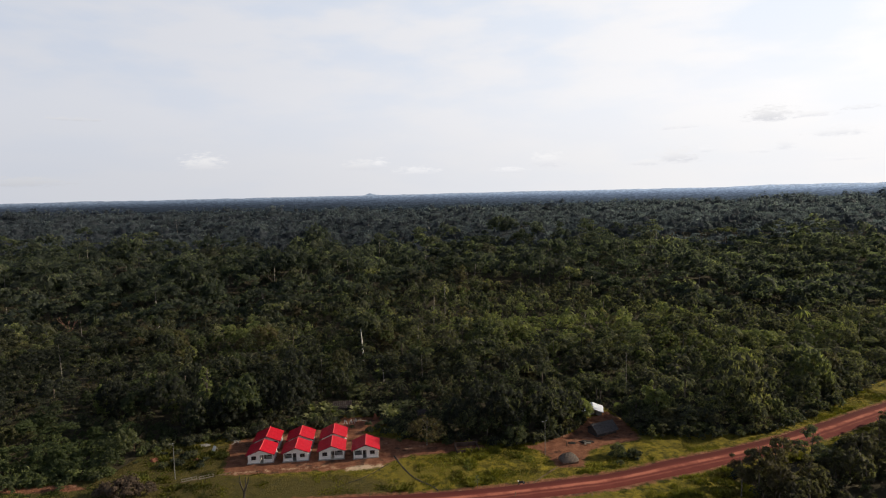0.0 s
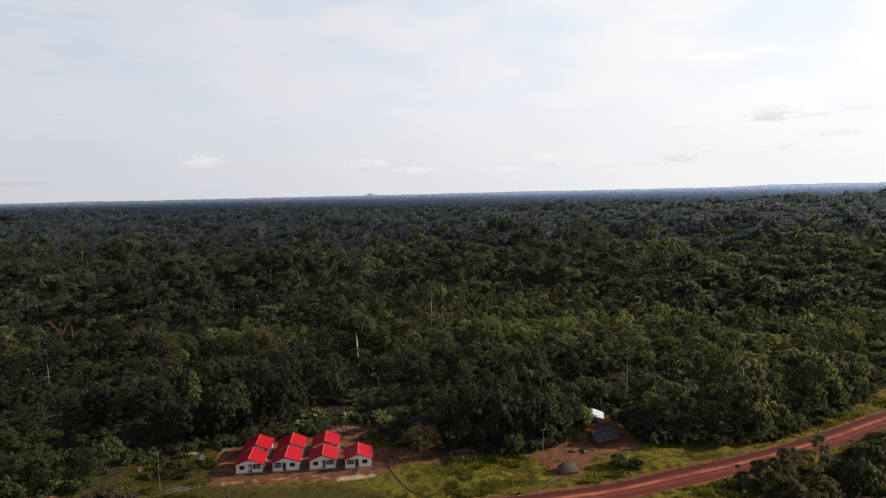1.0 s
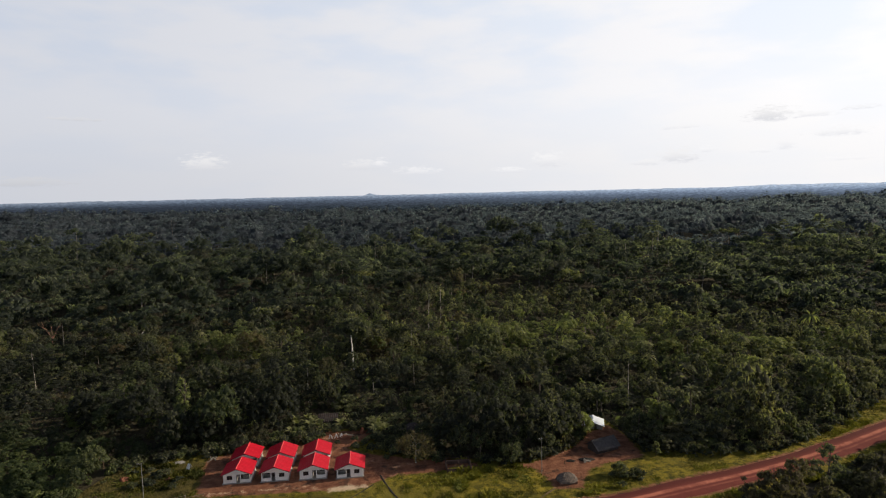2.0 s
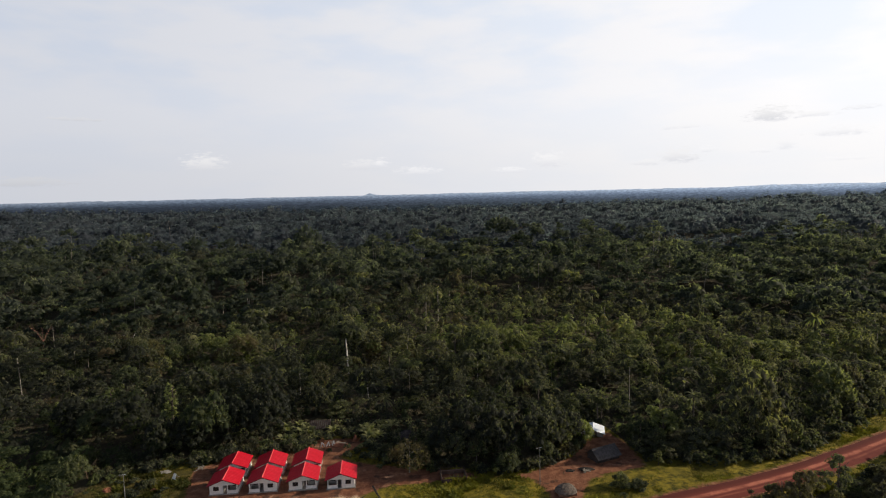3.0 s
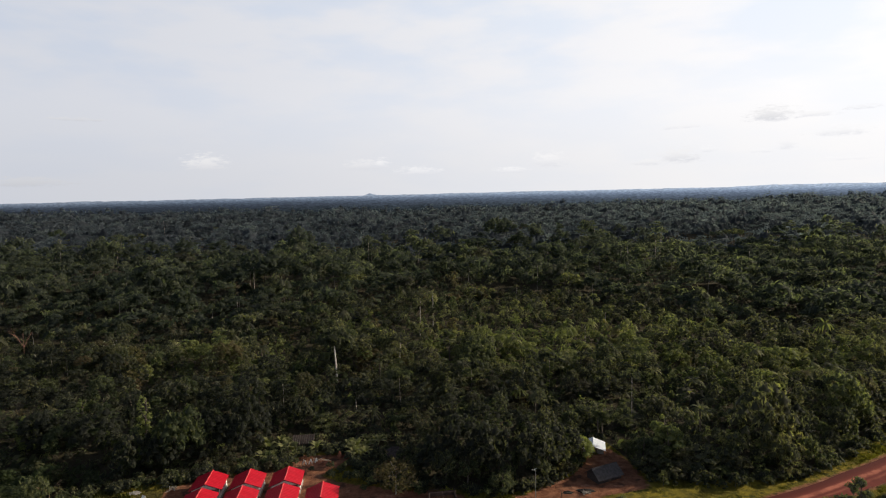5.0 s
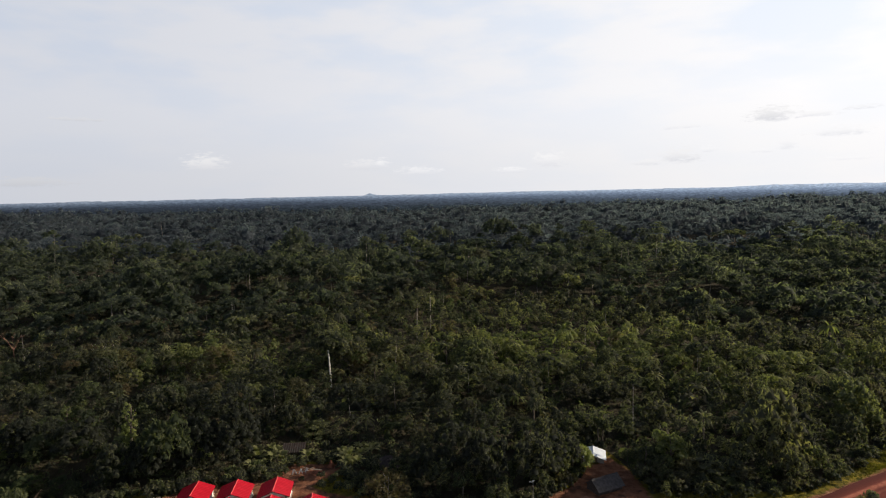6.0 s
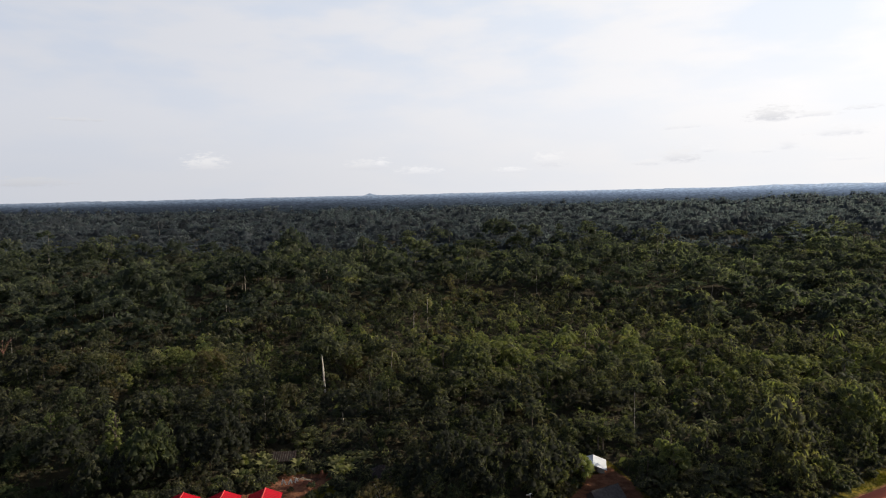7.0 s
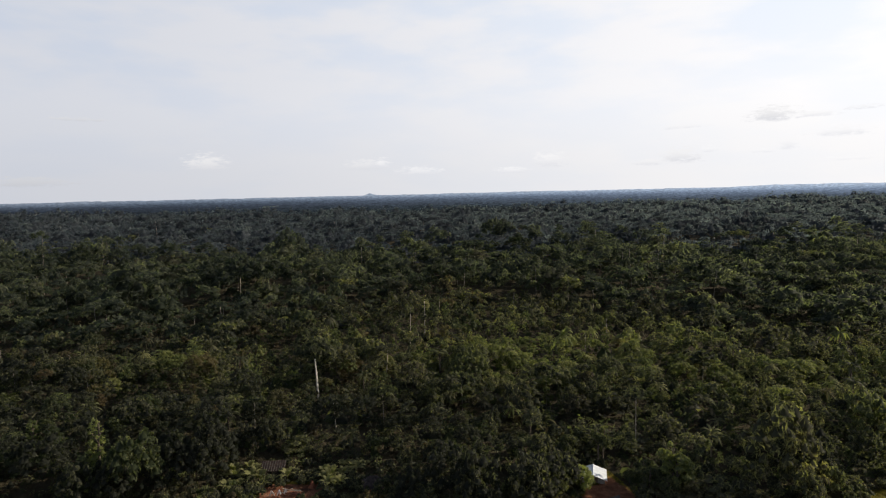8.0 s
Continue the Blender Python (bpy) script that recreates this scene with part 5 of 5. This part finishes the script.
# ---- huts and sheds ----
def thatched_hut(m, half_x, half_y, eave, ridge, ridge_half, label, roof_mat, wall_mat, name="hut", rounded=0.0):
    """A hut with a hipped roof of overlapping courses; the ridge runs along x."""
    hut = empty(name, m, label, "hut")
    bm = bmesh.new()
    box(bm, -half_x + 0.5, half_x - 0.5, -half_y + 0.5, -half_y + 0.66, -0.05, eave + 0.25)
    box(bm, -half_x + 0.5, half_x - 0.5, half_y - 0.66, half_y - 0.5, -0.05, eave + 0.25)
    box(bm, -half_x + 0.5, -half_x + 0.66, -half_y + 0.66, half_y - 0.66, -0.05, eave + 0.25)
    box(bm, half_x - 0.66, half_x - 0.5, -half_y + 0.66, half_y - 0.66, -0.05, eave + 0.25)
    part("wall", bm, wall_mat, hut)
    bm = bmesh.new()
    box(bm, -0.45, 0.45, -half_y + 0.46, -half_y + 0.5, 0, eave - 0.05)
    part("door", bm, FRAME, hut)
    rr = np.random.default_rng(int(half_x * 100))
    courses = 5
    for k in range(courses):
        a, b = k / courses, (k + 1) / courses + 0.04
        bm = bmesh.new()
        rings = []
        for t, drop in ((a, 0.0), (b, 0.10)):
            u = t ** (1 + rounded)
            hx, hy = half_x + (ridge_half - half_x) * u, half_y + (0.06 - half_y) * u
            z = eave + (ridge - eave) * t + (0.14 if drop == 0 else 0.02)
            ring = []
            for i in range(32):
                q = i / 32 * 4
                e, u = int(q), q - int(q)
                cx, cy = ((-1 + 2 * u, -1), (1, -1 + 2 * u), (1 - 2 * u, 1), (-1, 1 - 2 * u))[e]
                pull = 1 - rounded * (1 - 1 / math.hypot(cx, cy))
                cx, cy = cx * pull, cy * pull
                j = rr.uniform(-0.10, 0.10)
                ring.append(bm.verts.new((cx * (hx + j), cy * (hy + j), z + rr.uniform(-0.07, 0.07))))
            rings.append(ring)
        for i in range(32):
            j = (i + 1) % 32
            bm.faces.new((rings[0][i], rings[0][j], rings[1][j], rings[1][i]))
        if k == 0:
            under = [bm.verts.new((v.co.x * 0.93, v.co.y * 0.93, v.co.z - 0.16)) for v in rings[0]]
            for i in range(32):
                j = (i + 1) % 32
                bm.faces.new((rings[0][j], rings[0][i], under[i], under[j]))
        if k == courses - 1:
            bm.faces.new(rings[1])
        bmesh.ops.recalc_face_normals(bm, faces=bm.faces[:])
        part("thatch_course", bm, roof_mat, hut)
    return hut


def gabled_hut(m, half_x, half_y, eave, ridge, label, roof_mat, wall_mat, hips=0.0):
    """A hut with a ridge along x and straight gables, over walls of daub."""
    hut = empty("hut", m, label, "hut")
    bm = bmesh.new()
    box(bm, -half_x + 0.4, half_x - 0.4, -half_y + 0.7, -half_y + 0.85, -0.05, eave + 0.3)
    box(bm, -half_x + 0.4, half_x - 0.4, half_y - 0.85, half_y - 0.7, -0.05, eave + 0.3)
    part("wall", bm, wall_mat, hut)
    for sx in (-1, 1):
        bm = bmesh.new()
        prism(bm, [(-half_y + 0.85, 0), (half_y - 0.85, 0), (half_y - 0.85, eave + 0.25), (0, ridge - 0.15), (-half_y + 0.85, eave + 0.25)], -0.07, 0.07)
        bmesh.ops.transform(bm, matrix=pose(sx * (half_x - 0.5), 0, 0, 0, 0, 90), verts=bm.verts[:])
        part("gable_wall", bm, wall_mat, hut)
    bm = bmesh.new()
    box(bm, -0.5, 0.4, -half_y + 0.66, -half_y + 0.698, 0, eave - 0.1)
    part("door", bm, FRAME, hut)
    rr = np.random.default_rng(9)
    for sy in (-1, 1):
        for k in range(5):
            bm = bmesh.new()
            x0, x1 = -half_x + 2 * half_x * k / 5 + 0.002, -half_x + 2 * half_x * (k + 1) / 5 - 0.002
            d = 0.0
            sheet(bm, (x0, 0.02 * sy, ridge + d), (x1, 0.02 * sy, ridge + d), (x1, sy * half_y, eave + d - rr.uniform(0, 0.1)), (x0, sy * half_y, eave + d - rr.uniform(0, 0.1)), 0.09)
            part("roof_panel", bm, roof_mat, hut)
    bm = bmesh.new()
    beam(bm, (-half_x, 0, ridge + 0.08), (half_x, 0, ridge + 0.08), 0.11, 0.11, 6)
    part("ridge_pole", bm, roof_mat, hut)
    return hut


thatched_hut(at(33.2, 160.4, 8), 2.75, 2.35, 0.45, 2.45, 0.5, "low rounded hut with weathered grey-brown thatch on bare earth", THATCH, MUD, rounded=0.75)
gabled_hut(at(47.6, 179.6, 26), 4.2, 2.9, 1.2, 3.3, "long hut with dark weathered grey roof on red earth", OLD_ZINC, DARK_THATCH)
thatched_hut(at(-8.6, 193.5, 10), 3.4, 2.8, 1.2, 3.5, 0.8, "small hut with dark brown thatch among bushes", DARK_THATCH, MUD)


def zinc_hut(m):
    """A small hut with a sheet-metal gable roof; the ridge runs along y, the gable end faces -y."""
    hut = empty("hut", m, "small hut with shiny new zinc gable roof among trees", "hut")
    bm = bmesh.new()
    prism(bm, [(-2.9, -0.05), (2.9, -0.05), (2.9, 1.22), (0, 2.18), (-2.9, 1.22)], -2.75, -2.62)
    part("front_wall", bm, SLAB, hut, "grey sheeted front wall")
    bm = bmesh.new()
    prism(bm, [(-2.9, -0.05), (2.9, -0.05), (2.9, 1.22), (0, 2.18), (-2.9, 1.22)], 2.62, 2.75)
    part("back_wall", bm, MUD, hut)
    for sx in (-1, 1):
        bm = bmesh.new()
        box(bm, sx * 2.8 - 0.06, sx * 2.8 + 0.06, -2.62, 2.62, -0.05, 1.22)
        part("side_wall", bm, SLAB, hut)
        for k in range(6):
            bm = bmesh.new()
            y0 = -3.3 + k * 1.1
            d = 0.012 * (k % 2)
            sheet(bm, (0.02 * sx, y0, 2.3 + d), (0.02 * sx, y0 + 1.09, 2.3 + d), (3.5 * sx, y0 + 1.09, 1.12 + d), (3.5 * sx, y0, 1.12 + d), 0.04)
            part("roof_sheet", bm, ZINC, hut, "bright zinc roof sheet")
    bm = bmesh.new()
    box(bm, 0.3, 1.1, -2.80, -2.755, 0, 1.5)
    part("door", bm, FRAME, hut)
    bm = bmesh.new()
    prism(bm, [(-0.2, 2.24), (0, 2.33), (0.2, 2.24), (0.2, 2.27), (0, 2.36), (-0.2, 2.27)], -3.32, 3.32)
    part("ridge_cap", bm, ZINC, hut)


zinc_hut(at(49.0, 197.0, -13))


def timber_frame(m):
    """The bare frame of a house being built: posts, rails and half-filled daub walls."""
    frame_house = empty("unfinished_house", m, "unfinished brown timber frame of a small house", "house frame")
    # dark brown parts: the shade over the frame put into their colour
    for x in (-3.4, -1.1, 1.1, 3.4):
        for y in (-3.0, 0.0, 3.0):
            bm = bmesh.new()
            beam(bm, (x, y, -0.1), (x + 0.04, y, 2.3 if y else 2.9), 0.07, 0.06, 6)
            part("post", bm, DARK_BROWN, frame_house)
    for y, z in ((-3.0, 2.28), (0.0, 2.88), (3.0, 2.28)):
        bm = bmesh.new()
        beam(bm, (-3.7, y, z), (3.7, y, z), 0.06, 0.06, 6)
        part("rail", bm, DARK_BROWN, frame_house)
    for x in (-3.4, 0.0, 3.4):
        for sy in (-1, 1):
            bm = bmesh.new()
            beam(bm, (x, sy * 3.3, 2.25), (x, 0, 2.95), 0.045, 0.045, 5)
            part("rafter", bm, DARK_BROWN, frame_house)
    for x0, x1, y0, y1 in ((-3.4, 3.4, 2.93, 3.07), (-3.47, -3.33, -2.9, 2.9), (3.33, 3.47, -2.9, 2.9), (-3.3, -0.8, -3.07, -2.93)):
        bm = bmesh.new()
        box(bm, x0, x1, y0, y1, -0.05, 1.5)
        part("wall", bm, DARK_BROWN, frame_house)


timber_frame(at(5.2, 169.2, 7) @ Matrix.Diagonal((0.95, 0.9, 0.78, 1)))


def slat_shed(m):
    """A lean-to roofed with pale slats over dark sheets."""
    shed = empty("shed", m, "dark lean-to shed with row of pale weathered slats", "shed")
    for x in (-3.1, 0.0, 3.1):
        for y, h in ((-1.3, 1.5), (1.3, 2.9)):
            bm = bmesh.new()
            beam(bm, (x, y, -0.1), (x, y, h), 0.08, 0.07, 6)
            part("post", bm, WOODEN, shed)
    bm = bmesh.new()
    sheet(bm, (-3.3, -1.6, 1.45), (3.3, -1.6, 1.45), (3.3, 1.6, 3.05), (-3.3, 1.6, 3.05), 0.06)
    part("roof", bm, DARK_BROWN, shed, "dark brown roof sheet")
    for k in range(10):
        bm = bmesh.new()
        x = -3.0 + k * 0.67
        beam(bm, (x, -1.7, 1.50), (x + 0.12, 1.5, 3.12), 0.09, 0.07, 5)
        part("slat", bm, DULL_SLAT, shed, "pale weathered slat")


slat_shed(at(-37.0, 203.2, 4))


# ---- loose things in the yards ----
def heap(name, m, wide, deep, tall, seed, mat, label, category):
    """A low uneven heap of earth."""
    n, ring = 14, 5
    rr = np.random.default_rng(seed)
    bm = bmesh.new()
    rows = []
    for k in range(ring):
        t = k / ring
        rows.append([bm.verts.new((math.cos(2 * math.pi * i / n) * wide * (1 - t) * rr.uniform(0.6, 1.25), math.sin(2 * math.pi * i / n) * deep * (1 - t) * rr.uniform(0.6, 1.25),
                                   tall * (1 - (1 - t) ** 2) * rr.uniform(0.55, 1.2) - (0.15 if k == 0 else 0))) for i in range(n)])
    tip = bm.verts.new((0, 0, tall))
    for a, b in zip(rows, rows[1:]):
        for i in range(n):
            j = (i + 1) % n
            bm.faces.new((a[i], a[j], b[j], b[i]))
    for i in range(n):
        bm.faces.new((rows[-1][i], rows[-1][(i + 1) % n], tip))
    ob = part(name, bm, mat)
    ob.matrix_basis = m
    return tagged(ob, label, category)


heap("termite_mound", at(-24.6, 195.0), 0.9, 0.8, 1.9, 1, CLAY, "upright red earth termite mound", "termite mound")
heap("earth_heap", at(-85.0, 166.4), 1.7, 1.4, 0.75, 2, CLAY, "heap of orange-red earth in weeds", "earth heap")
heap("earth_heap", at(-72.6, 166.2), 1.3, 1.0, 0.7, 3, CLAY, "small heap of orange-red earth", "earth heap")
heap("earth_heap", at(-29.0, 191.5), 3.6, 1.6, 0.7, 4, CLAY, "long low heap of dug red earth", "earth heap")
heap("earth_heap", at(-20.5, 192.4), 2.6, 1.4, 0.6, 5, CLAY, "low heap of dug red earth", "earth heap")
heap("earth_heap", at(-74.7, 176.6), 2.2, 1.3, 0.28, 6, SLAB, "low heap of pale rubble and sand", "earth heap")
heap("earth_heap", at(41.0, 172.6), 2.8, 1.3, 0.5, 7, CHAR, "dark heap of burnt wood on red earth", "earth heap")
heap("earth_heap", at(36.5, 172.0), 1.6, 1.0, 0.38, 8, CHAR, "dark heap of charred earth", "earth heap")


def plank_pile(m, count, length, seed, mat, label, spread=0.9):
    """Loose boards thrown on one another."""
    rr = np.random.default_rng(seed)
    pile = empty("plank_pile", m, label, "plank pile")
    for k in range(count):
        bm = bmesh.new()
        ln = length * rr.uniform(0.6, 1.1)
        box(bm, -ln / 2, ln / 2, -0.11, 0.11, -0.03, 0.03, pose(rr.uniform(-spread, spread), rr.uniform(-spread, spread), 0.10 + 0.06 * k, rr.uniform(-6, 6), rr.uniform(-8, 8), rr.uniform(0, 180)))
        part("plank", bm, mat, pile)


def leaning_boards(m, label):
    """Pale boards stuck upright in a row, each at its own slant."""
    row = empty("board_row", m, label, "boards")
    for x, lean, tall in ((-2.2, 14, 1.7), (-1.1, -18, 1.5), (-0.5, 22, 1.6), (0.5, -12, 1.7), (1.2, 16, 1.9), (1.9, -6, 1.8)):
        bm = bmesh.new()
        box(bm, -0.15, 0.15, -0.03, 0.03, -0.1, tall, pose(x, 0.1 * math.sin(x * 5), 0, 12, lean, 0))
        part("board", bm, CLOTH, row)
    bm = bmesh.new()
    box(bm, -1.9, 1.9, -0.04, 0.04, 0.55, 0.68, pose(0, 0.12, 0, 0, 3, 0))
    part("cross_board", bm, GREY_WOOD, row)


def frame_stack(m, label):
    """A flat ladder-like timber frame left in the grass."""
    stack = empty("timber_frame", m, label, "timber frame", "frames in the grass")
    for y in (-0.7, 0.7):
        bm = bmesh.new()
        box(bm, -1.9, 1.9, y - 0.06, y + 0.06, 0.05, 0.20)
        part("rail", bm, GREY_WOOD, stack)
    for x in (-1.85, -0.6, 0.6, 1.85):
        bm = bmesh.new()
        box(bm, x - 0.05, x + 0.05, -0.64, 0.64, 0.07, 0.18)
        part("rung", bm, GREY_WOOD, stack)


for k, (x, y, h) in enumerate([(-36.5, 191.5, 1.6), (-31.0, 187.0, 1.2), (-26.0, 188.5, 1.7), (-22.5, 186.0, 1.3), (-27.5, 196.5, 1.8), (-33.0, 195.5, 2.0), (-21.5, 189.5, 1.5), (-15.0, 175.5, 1.4), (-24.5, 183.0, 1.1)]):
    single_tree(at(x, y, 40 * k), h, h * 0.85, h * 0.95, "dome", 390 + k, 110, 0.22, "small green bush on bare earth", tint=0.45)
rr = np.random.default_rng(17)
for k in range(16):
    x, y = rr.uniform(-90, -66), rr.uniform(158, 178)
    if y < edge_y(x) - 1 and abs(x + 85) + abs(y - 166.4) > 3 and abs(x + 72.6) + abs(y - 166.2) > 3 and abs(x + 69.4) + abs(y - 171.4) > 3 and abs(x + 69.9) + abs(y - 154.3) > 5:
        h = rr.uniform(0.8, 1.9)
        single_tree(at(x, y, 40 * k), h, h * rr.uniform(0.9, 1.4), h * 0.95, ("dome", "wild")[k % 2], 440 + k, 130, 0.20, "low weedy green bush in rough grass", tint=0.40)
plank_pile(at(-30.6, 192.6), 8, 1.9, 6, GREY_WOOD, "jumbled pale boards on red earth", 1.2)
leaning_boards(at(-32.2, 191.2, 12), "row of pale boards standing askew on red earth")
plank_pile(at(-27.8, 193.2, 20), 4, 3.2, 2, GREY_WOOD, "few pale planks lying on red earth", 0.6)
plank_pile(at(-65.2, 178.0), 7, 2.2, 3, GREY_WOOD, "pile of pale boards on red earth", 1.2)
plank_pile(at(40.8, 171.0), 9, 2.4, 4, GREY_WOOD, "few grey planks on red earth", 0.7)
plank_pile(at(47.2, 183.4), 3, 2.0, 5, CLOTH, "short pale boards leaning by the hut", 0.4)
frame_stack(at(-69.9, 154.3, 28), "pale timber frame lying in the grass")
frame_stack(at(-65.8, 155.6, 28), "pale timber frame lying in the grass")


def sheet_stand(m):
    """A pale tarpaulin hung over an A-shaped stand."""
    stand_ob = empty("tarpaulin_stand", m, "white tarpaulin hung over a leaning stand", "stand")
    for sx in (-1, 1):
        bm = bmesh.new()
        beam(bm, (sx * 0.7, -0.5, -0.05), (sx * 0.25, 0, 1.9), 0.04, 0.04, 5)
        beam(bm, (sx * 0.7, 0.5, -0.05), (sx * 0.25, 0, 1.9), 0.04, 0.04, 5)
        part("leg", bm, WOODEN, stand_ob)
    bm = bmesh.new()
    sheet(bm, (-0.8, -0.62, 0.5), (0.8, -0.62, 0.7), (0.5, -0.02, 2.0), (-0.4, -0.02, 2.05), 0.03)
    sheet(bm, (-0.7, 0.55, 0.9), (0.7, 0.55, 0.8), (0.5, 0.03, 1.98), (-0.4, 0.03, 2.02), 0.03)
    part("tarpaulin", bm, CLOTH, stand_ob)


sheet_stand(at(-69.4, 171.4, -30))


def motorcycle(m):
    bike = empty("motorcycle", m, "dark motorcycle parked on the road verge", "motorcycle")
    for x in (-0.62, 0.62):
        bm = bmesh.new()
        ring = [(0.31 * math.cos(a), 0.31 * math.sin(a)) for a in np.linspace(0, 2 * math.pi, 13)[:-1]]
        prism(bm, ring, -0.06, 0.06)
        bmesh.ops.transform(bm, matrix=pose(x, 0, 0.31), verts=bm.verts[:])
        w = part("wheel", bm, RUBBER, bike)
        bm = bmesh.new()
        prism(bm, [(0.19 * math.cos(a), 0.19 * math.sin(a)) for a in np.linspace(0, 2 * math.pi, 11)[:-1]], -0.066, 0.066)
        bmesh.ops.transform(bm, matrix=pose(x, 0, 0.31), verts=bm.verts[:])
        part("rim", bm, STEEL, w)
    bm = bmesh.new()
    prism(bm, [(-0.45, 0.35), (0.2, 0.3), (0.42, 0.75), (0.1, 0.82), (-0.1, 0.68), (-0.4, 0.66)], -0.12, 0.12)
    part("body", bm, BLACK, bike)
    bm = bmesh.new()
    prism(bm, [(-0.75, 0.74), (-0.1, 0.70), (-0.08, 0.78), (-0.72, 0.84)], -0.14, 0.14)
    part("seat", bm, RUBBER, bike)
    bm = bmesh.new()
    beam(bm, (0.62, 0.08, 0.31), (0.38, 0.08, 0.95), 0.03, 0.03, 6)
    beam(bm, (0.62, -0.08, 0.31), (0.38, -0.08, 0.95), 0.03, 0.03, 6)
    part("fork", bm, STEEL, bike)
    bm = bmesh.new()
    beam(bm, (0.34, -0.36, 1.02), (0.34, 0.36, 1.02), 0.02, 0.02, 6)
    part("handlebar", bm, STEEL, bike)
    bm = bmesh.new()
    box(bm, -0.95, -0.65, -0.15, 0.15, 0.86, 1.04)
    part("carrier_box", bm, CLOTH, bike, "white carrier box")


motorcycle(at(18.4, 147.6, 12, 0.12))


def post(m, tall, label):
    bm = bmesh.new()
    beam(bm, (0, 0, -0.1), (0.05, 0, tall), 0.11, 0.08, 7)
    ob = part("post", bm, WOODEN)
    ob.matrix_basis = m
    return tagged(ob, label, "post")


post(at(34.6, 170.2), 1.5, "short dark wooden post on red earth")
post(at(16.1, 141.6), 1.2, "short weathered marker post beside the road")
post(at(-20.0, 142.9), 1.2, "short weathered marker post beside the road")
post(at(34.9, 140.9), 0.9, "short pale marker post beside the road")


# ---- footpaths and a ditch through the grass ----
def strip(name, pts, wide, dz, mat, label, category):
    pts = np.array(pts, float)
    ts = np.r_[0, np.cumsum(np.hypot(*np.diff(pts, axis=0).T))]
    t = np.arange(0, ts[-1], 0.8)
    x, y = np.interp(t, ts, pts[:, 0]), np.interp(t, ts, pts[:, 1])
    k = np.ones(5) / 5
    x[2:-2], y[2:-2] = np.convolve(x, k, "valid"), np.convolve(y, k, "valid")
    dx, dy = np.gradient(x), np.gradient(y)
    n = np.hypot(dx, dy)
    half = wide * (1 + 0.35 * value_noise(t, 0 * t, 2.5, 55))
    cols = [np.stack([x - dy / n * half * s, y + dx / n * half * s, land(x, y) + z], 1) for s, z in ((-1.3, -0.10), (-0.6, dz), (0.6, dz), (1.3, -0.10))]
    v = np.stack(cols, 1).reshape(-1, 3)
    mesh = tri_mesh(name, v, grid_tris(4, len(t)), mat)
    tagged(new(name, mesh), label, category, kind="structure")


# dark brown soil for strips laid just above the grass
DITCH = plain("dark_brown_soil", (0.035, 0.028, 0.018), 0.95, 1.0, 0.4)
PATH = plain("trodden_soil", (0.15, 0.10, 0.05), 0.95, 1.0, 0.35)
strip("ditch", [(-15.8, 166), (-14.2, 162), (-11.6, 156), (-9.6, 152.6), (-7.5, 150.3), (-4.6, 148), (-2.6, 144.8)], 0.30, 0.09, DITCH, "narrow dark ditch through the grass", "ditch")
strip("ditch", [(-17.0, 161), (-20.5, 156), (-24, 152), (-28, 149.5)], 0.16, 0.08, DITCH, "faint dark track through the grass", "ditch")
strip("footpath", [(21.5, 148.0), (23.6, 150.6), (27.2, 154.6), (30, 157.5)], 0.26, 0.08, PATH, "trodden pale footpath from the road to the hut", "path")
strip("footpath", [(-60, 158), (-66, 155), (-72, 152.5)], 0.35, 0.10, PATH, "trodden pale footpath in the grass", "path")


# ---- weeds and grass ----
def build_weeds():
    rr = np.random.default_rng(91)
    tuft = []
    for s in (1, 2, 3):
        q = np.random.default_rng(s)
        n = 5
        a = q.uniform(0, 6.28, n)
        base = np.stack([np.cos(a), np.sin(a), 0 * a], 1) * q.uniform(0.1, 0.5, n)[:, None]
        tip = base + np.stack([np.cos(a) * 0.6, np.sin(a) * 0.6, q.uniform(0.5, 1.1, n)], 1)
        side = np.stack([-np.sin(a), np.cos(a), 0 * a], 1) * 0.32
        v = np.stack([base - side, base + side, tip], 1).reshape(-1, 3)
        tuft.append((v, np.arange(n * 3).reshape(-1, 3), np.repeat(q.uniform(-0.1, 0.1, n), 3)))
    x, y = rr.uniform(-128, 172, 95000), rr.uniform(139, 212, 95000)
    clear = np.maximum(np.maximum(inside(YARD, x, y), inside(CAMP, x, y)), inside(BARE, x, y)) + 1.5 * value_noise(x, y, 3, 92)
    ok = (y < edge_y(x) + 1) & (np.abs(y - road_y(x)) > 5.6) & (clear < -0.3) & (near_wood(x, y) < 3) & (value_noise(x, y, 5, 93) > np.where(x < -62, -0.65, -0.85))
    x, y = x[ok], y[ok]
    rank = np.clip(0.5 + 0.5 * value_noise(x, y, 11, 94), 0, 1) * np.clip(np.maximum((x + 22) / 12, (-58 - x) / 8), 0.25, 1)
    clump = np.clip(0.55 + 0.85 * value_noise(x, y, 3.4, 96) + 0.35 * value_noise(x, y, 1.5, 97), 0.2, 1.5)
    size = (0.26 + 0.95 * rank ** 2) * clump * rr.uniform(0.6, 1.5, len(x))
    scatter("weeds", tuft, rr.integers(0, 3, len(x)), np.stack([x, y, land(x, y) - 0.03], 1), size, size * rr.uniform(0.6, 1.0, len(x)), rr.uniform(0, 6.3, len(x)),
            0.45 + 0.35 * value_noise(x, y, 4, 95) - 0.35 * np.clip((-40 - x) / 25, 0, 1) + rr.normal(0, 0.05, len(x)), HERB, "rank yellow-green weeds and grass in the clearing", "weeds")


build_weeds()
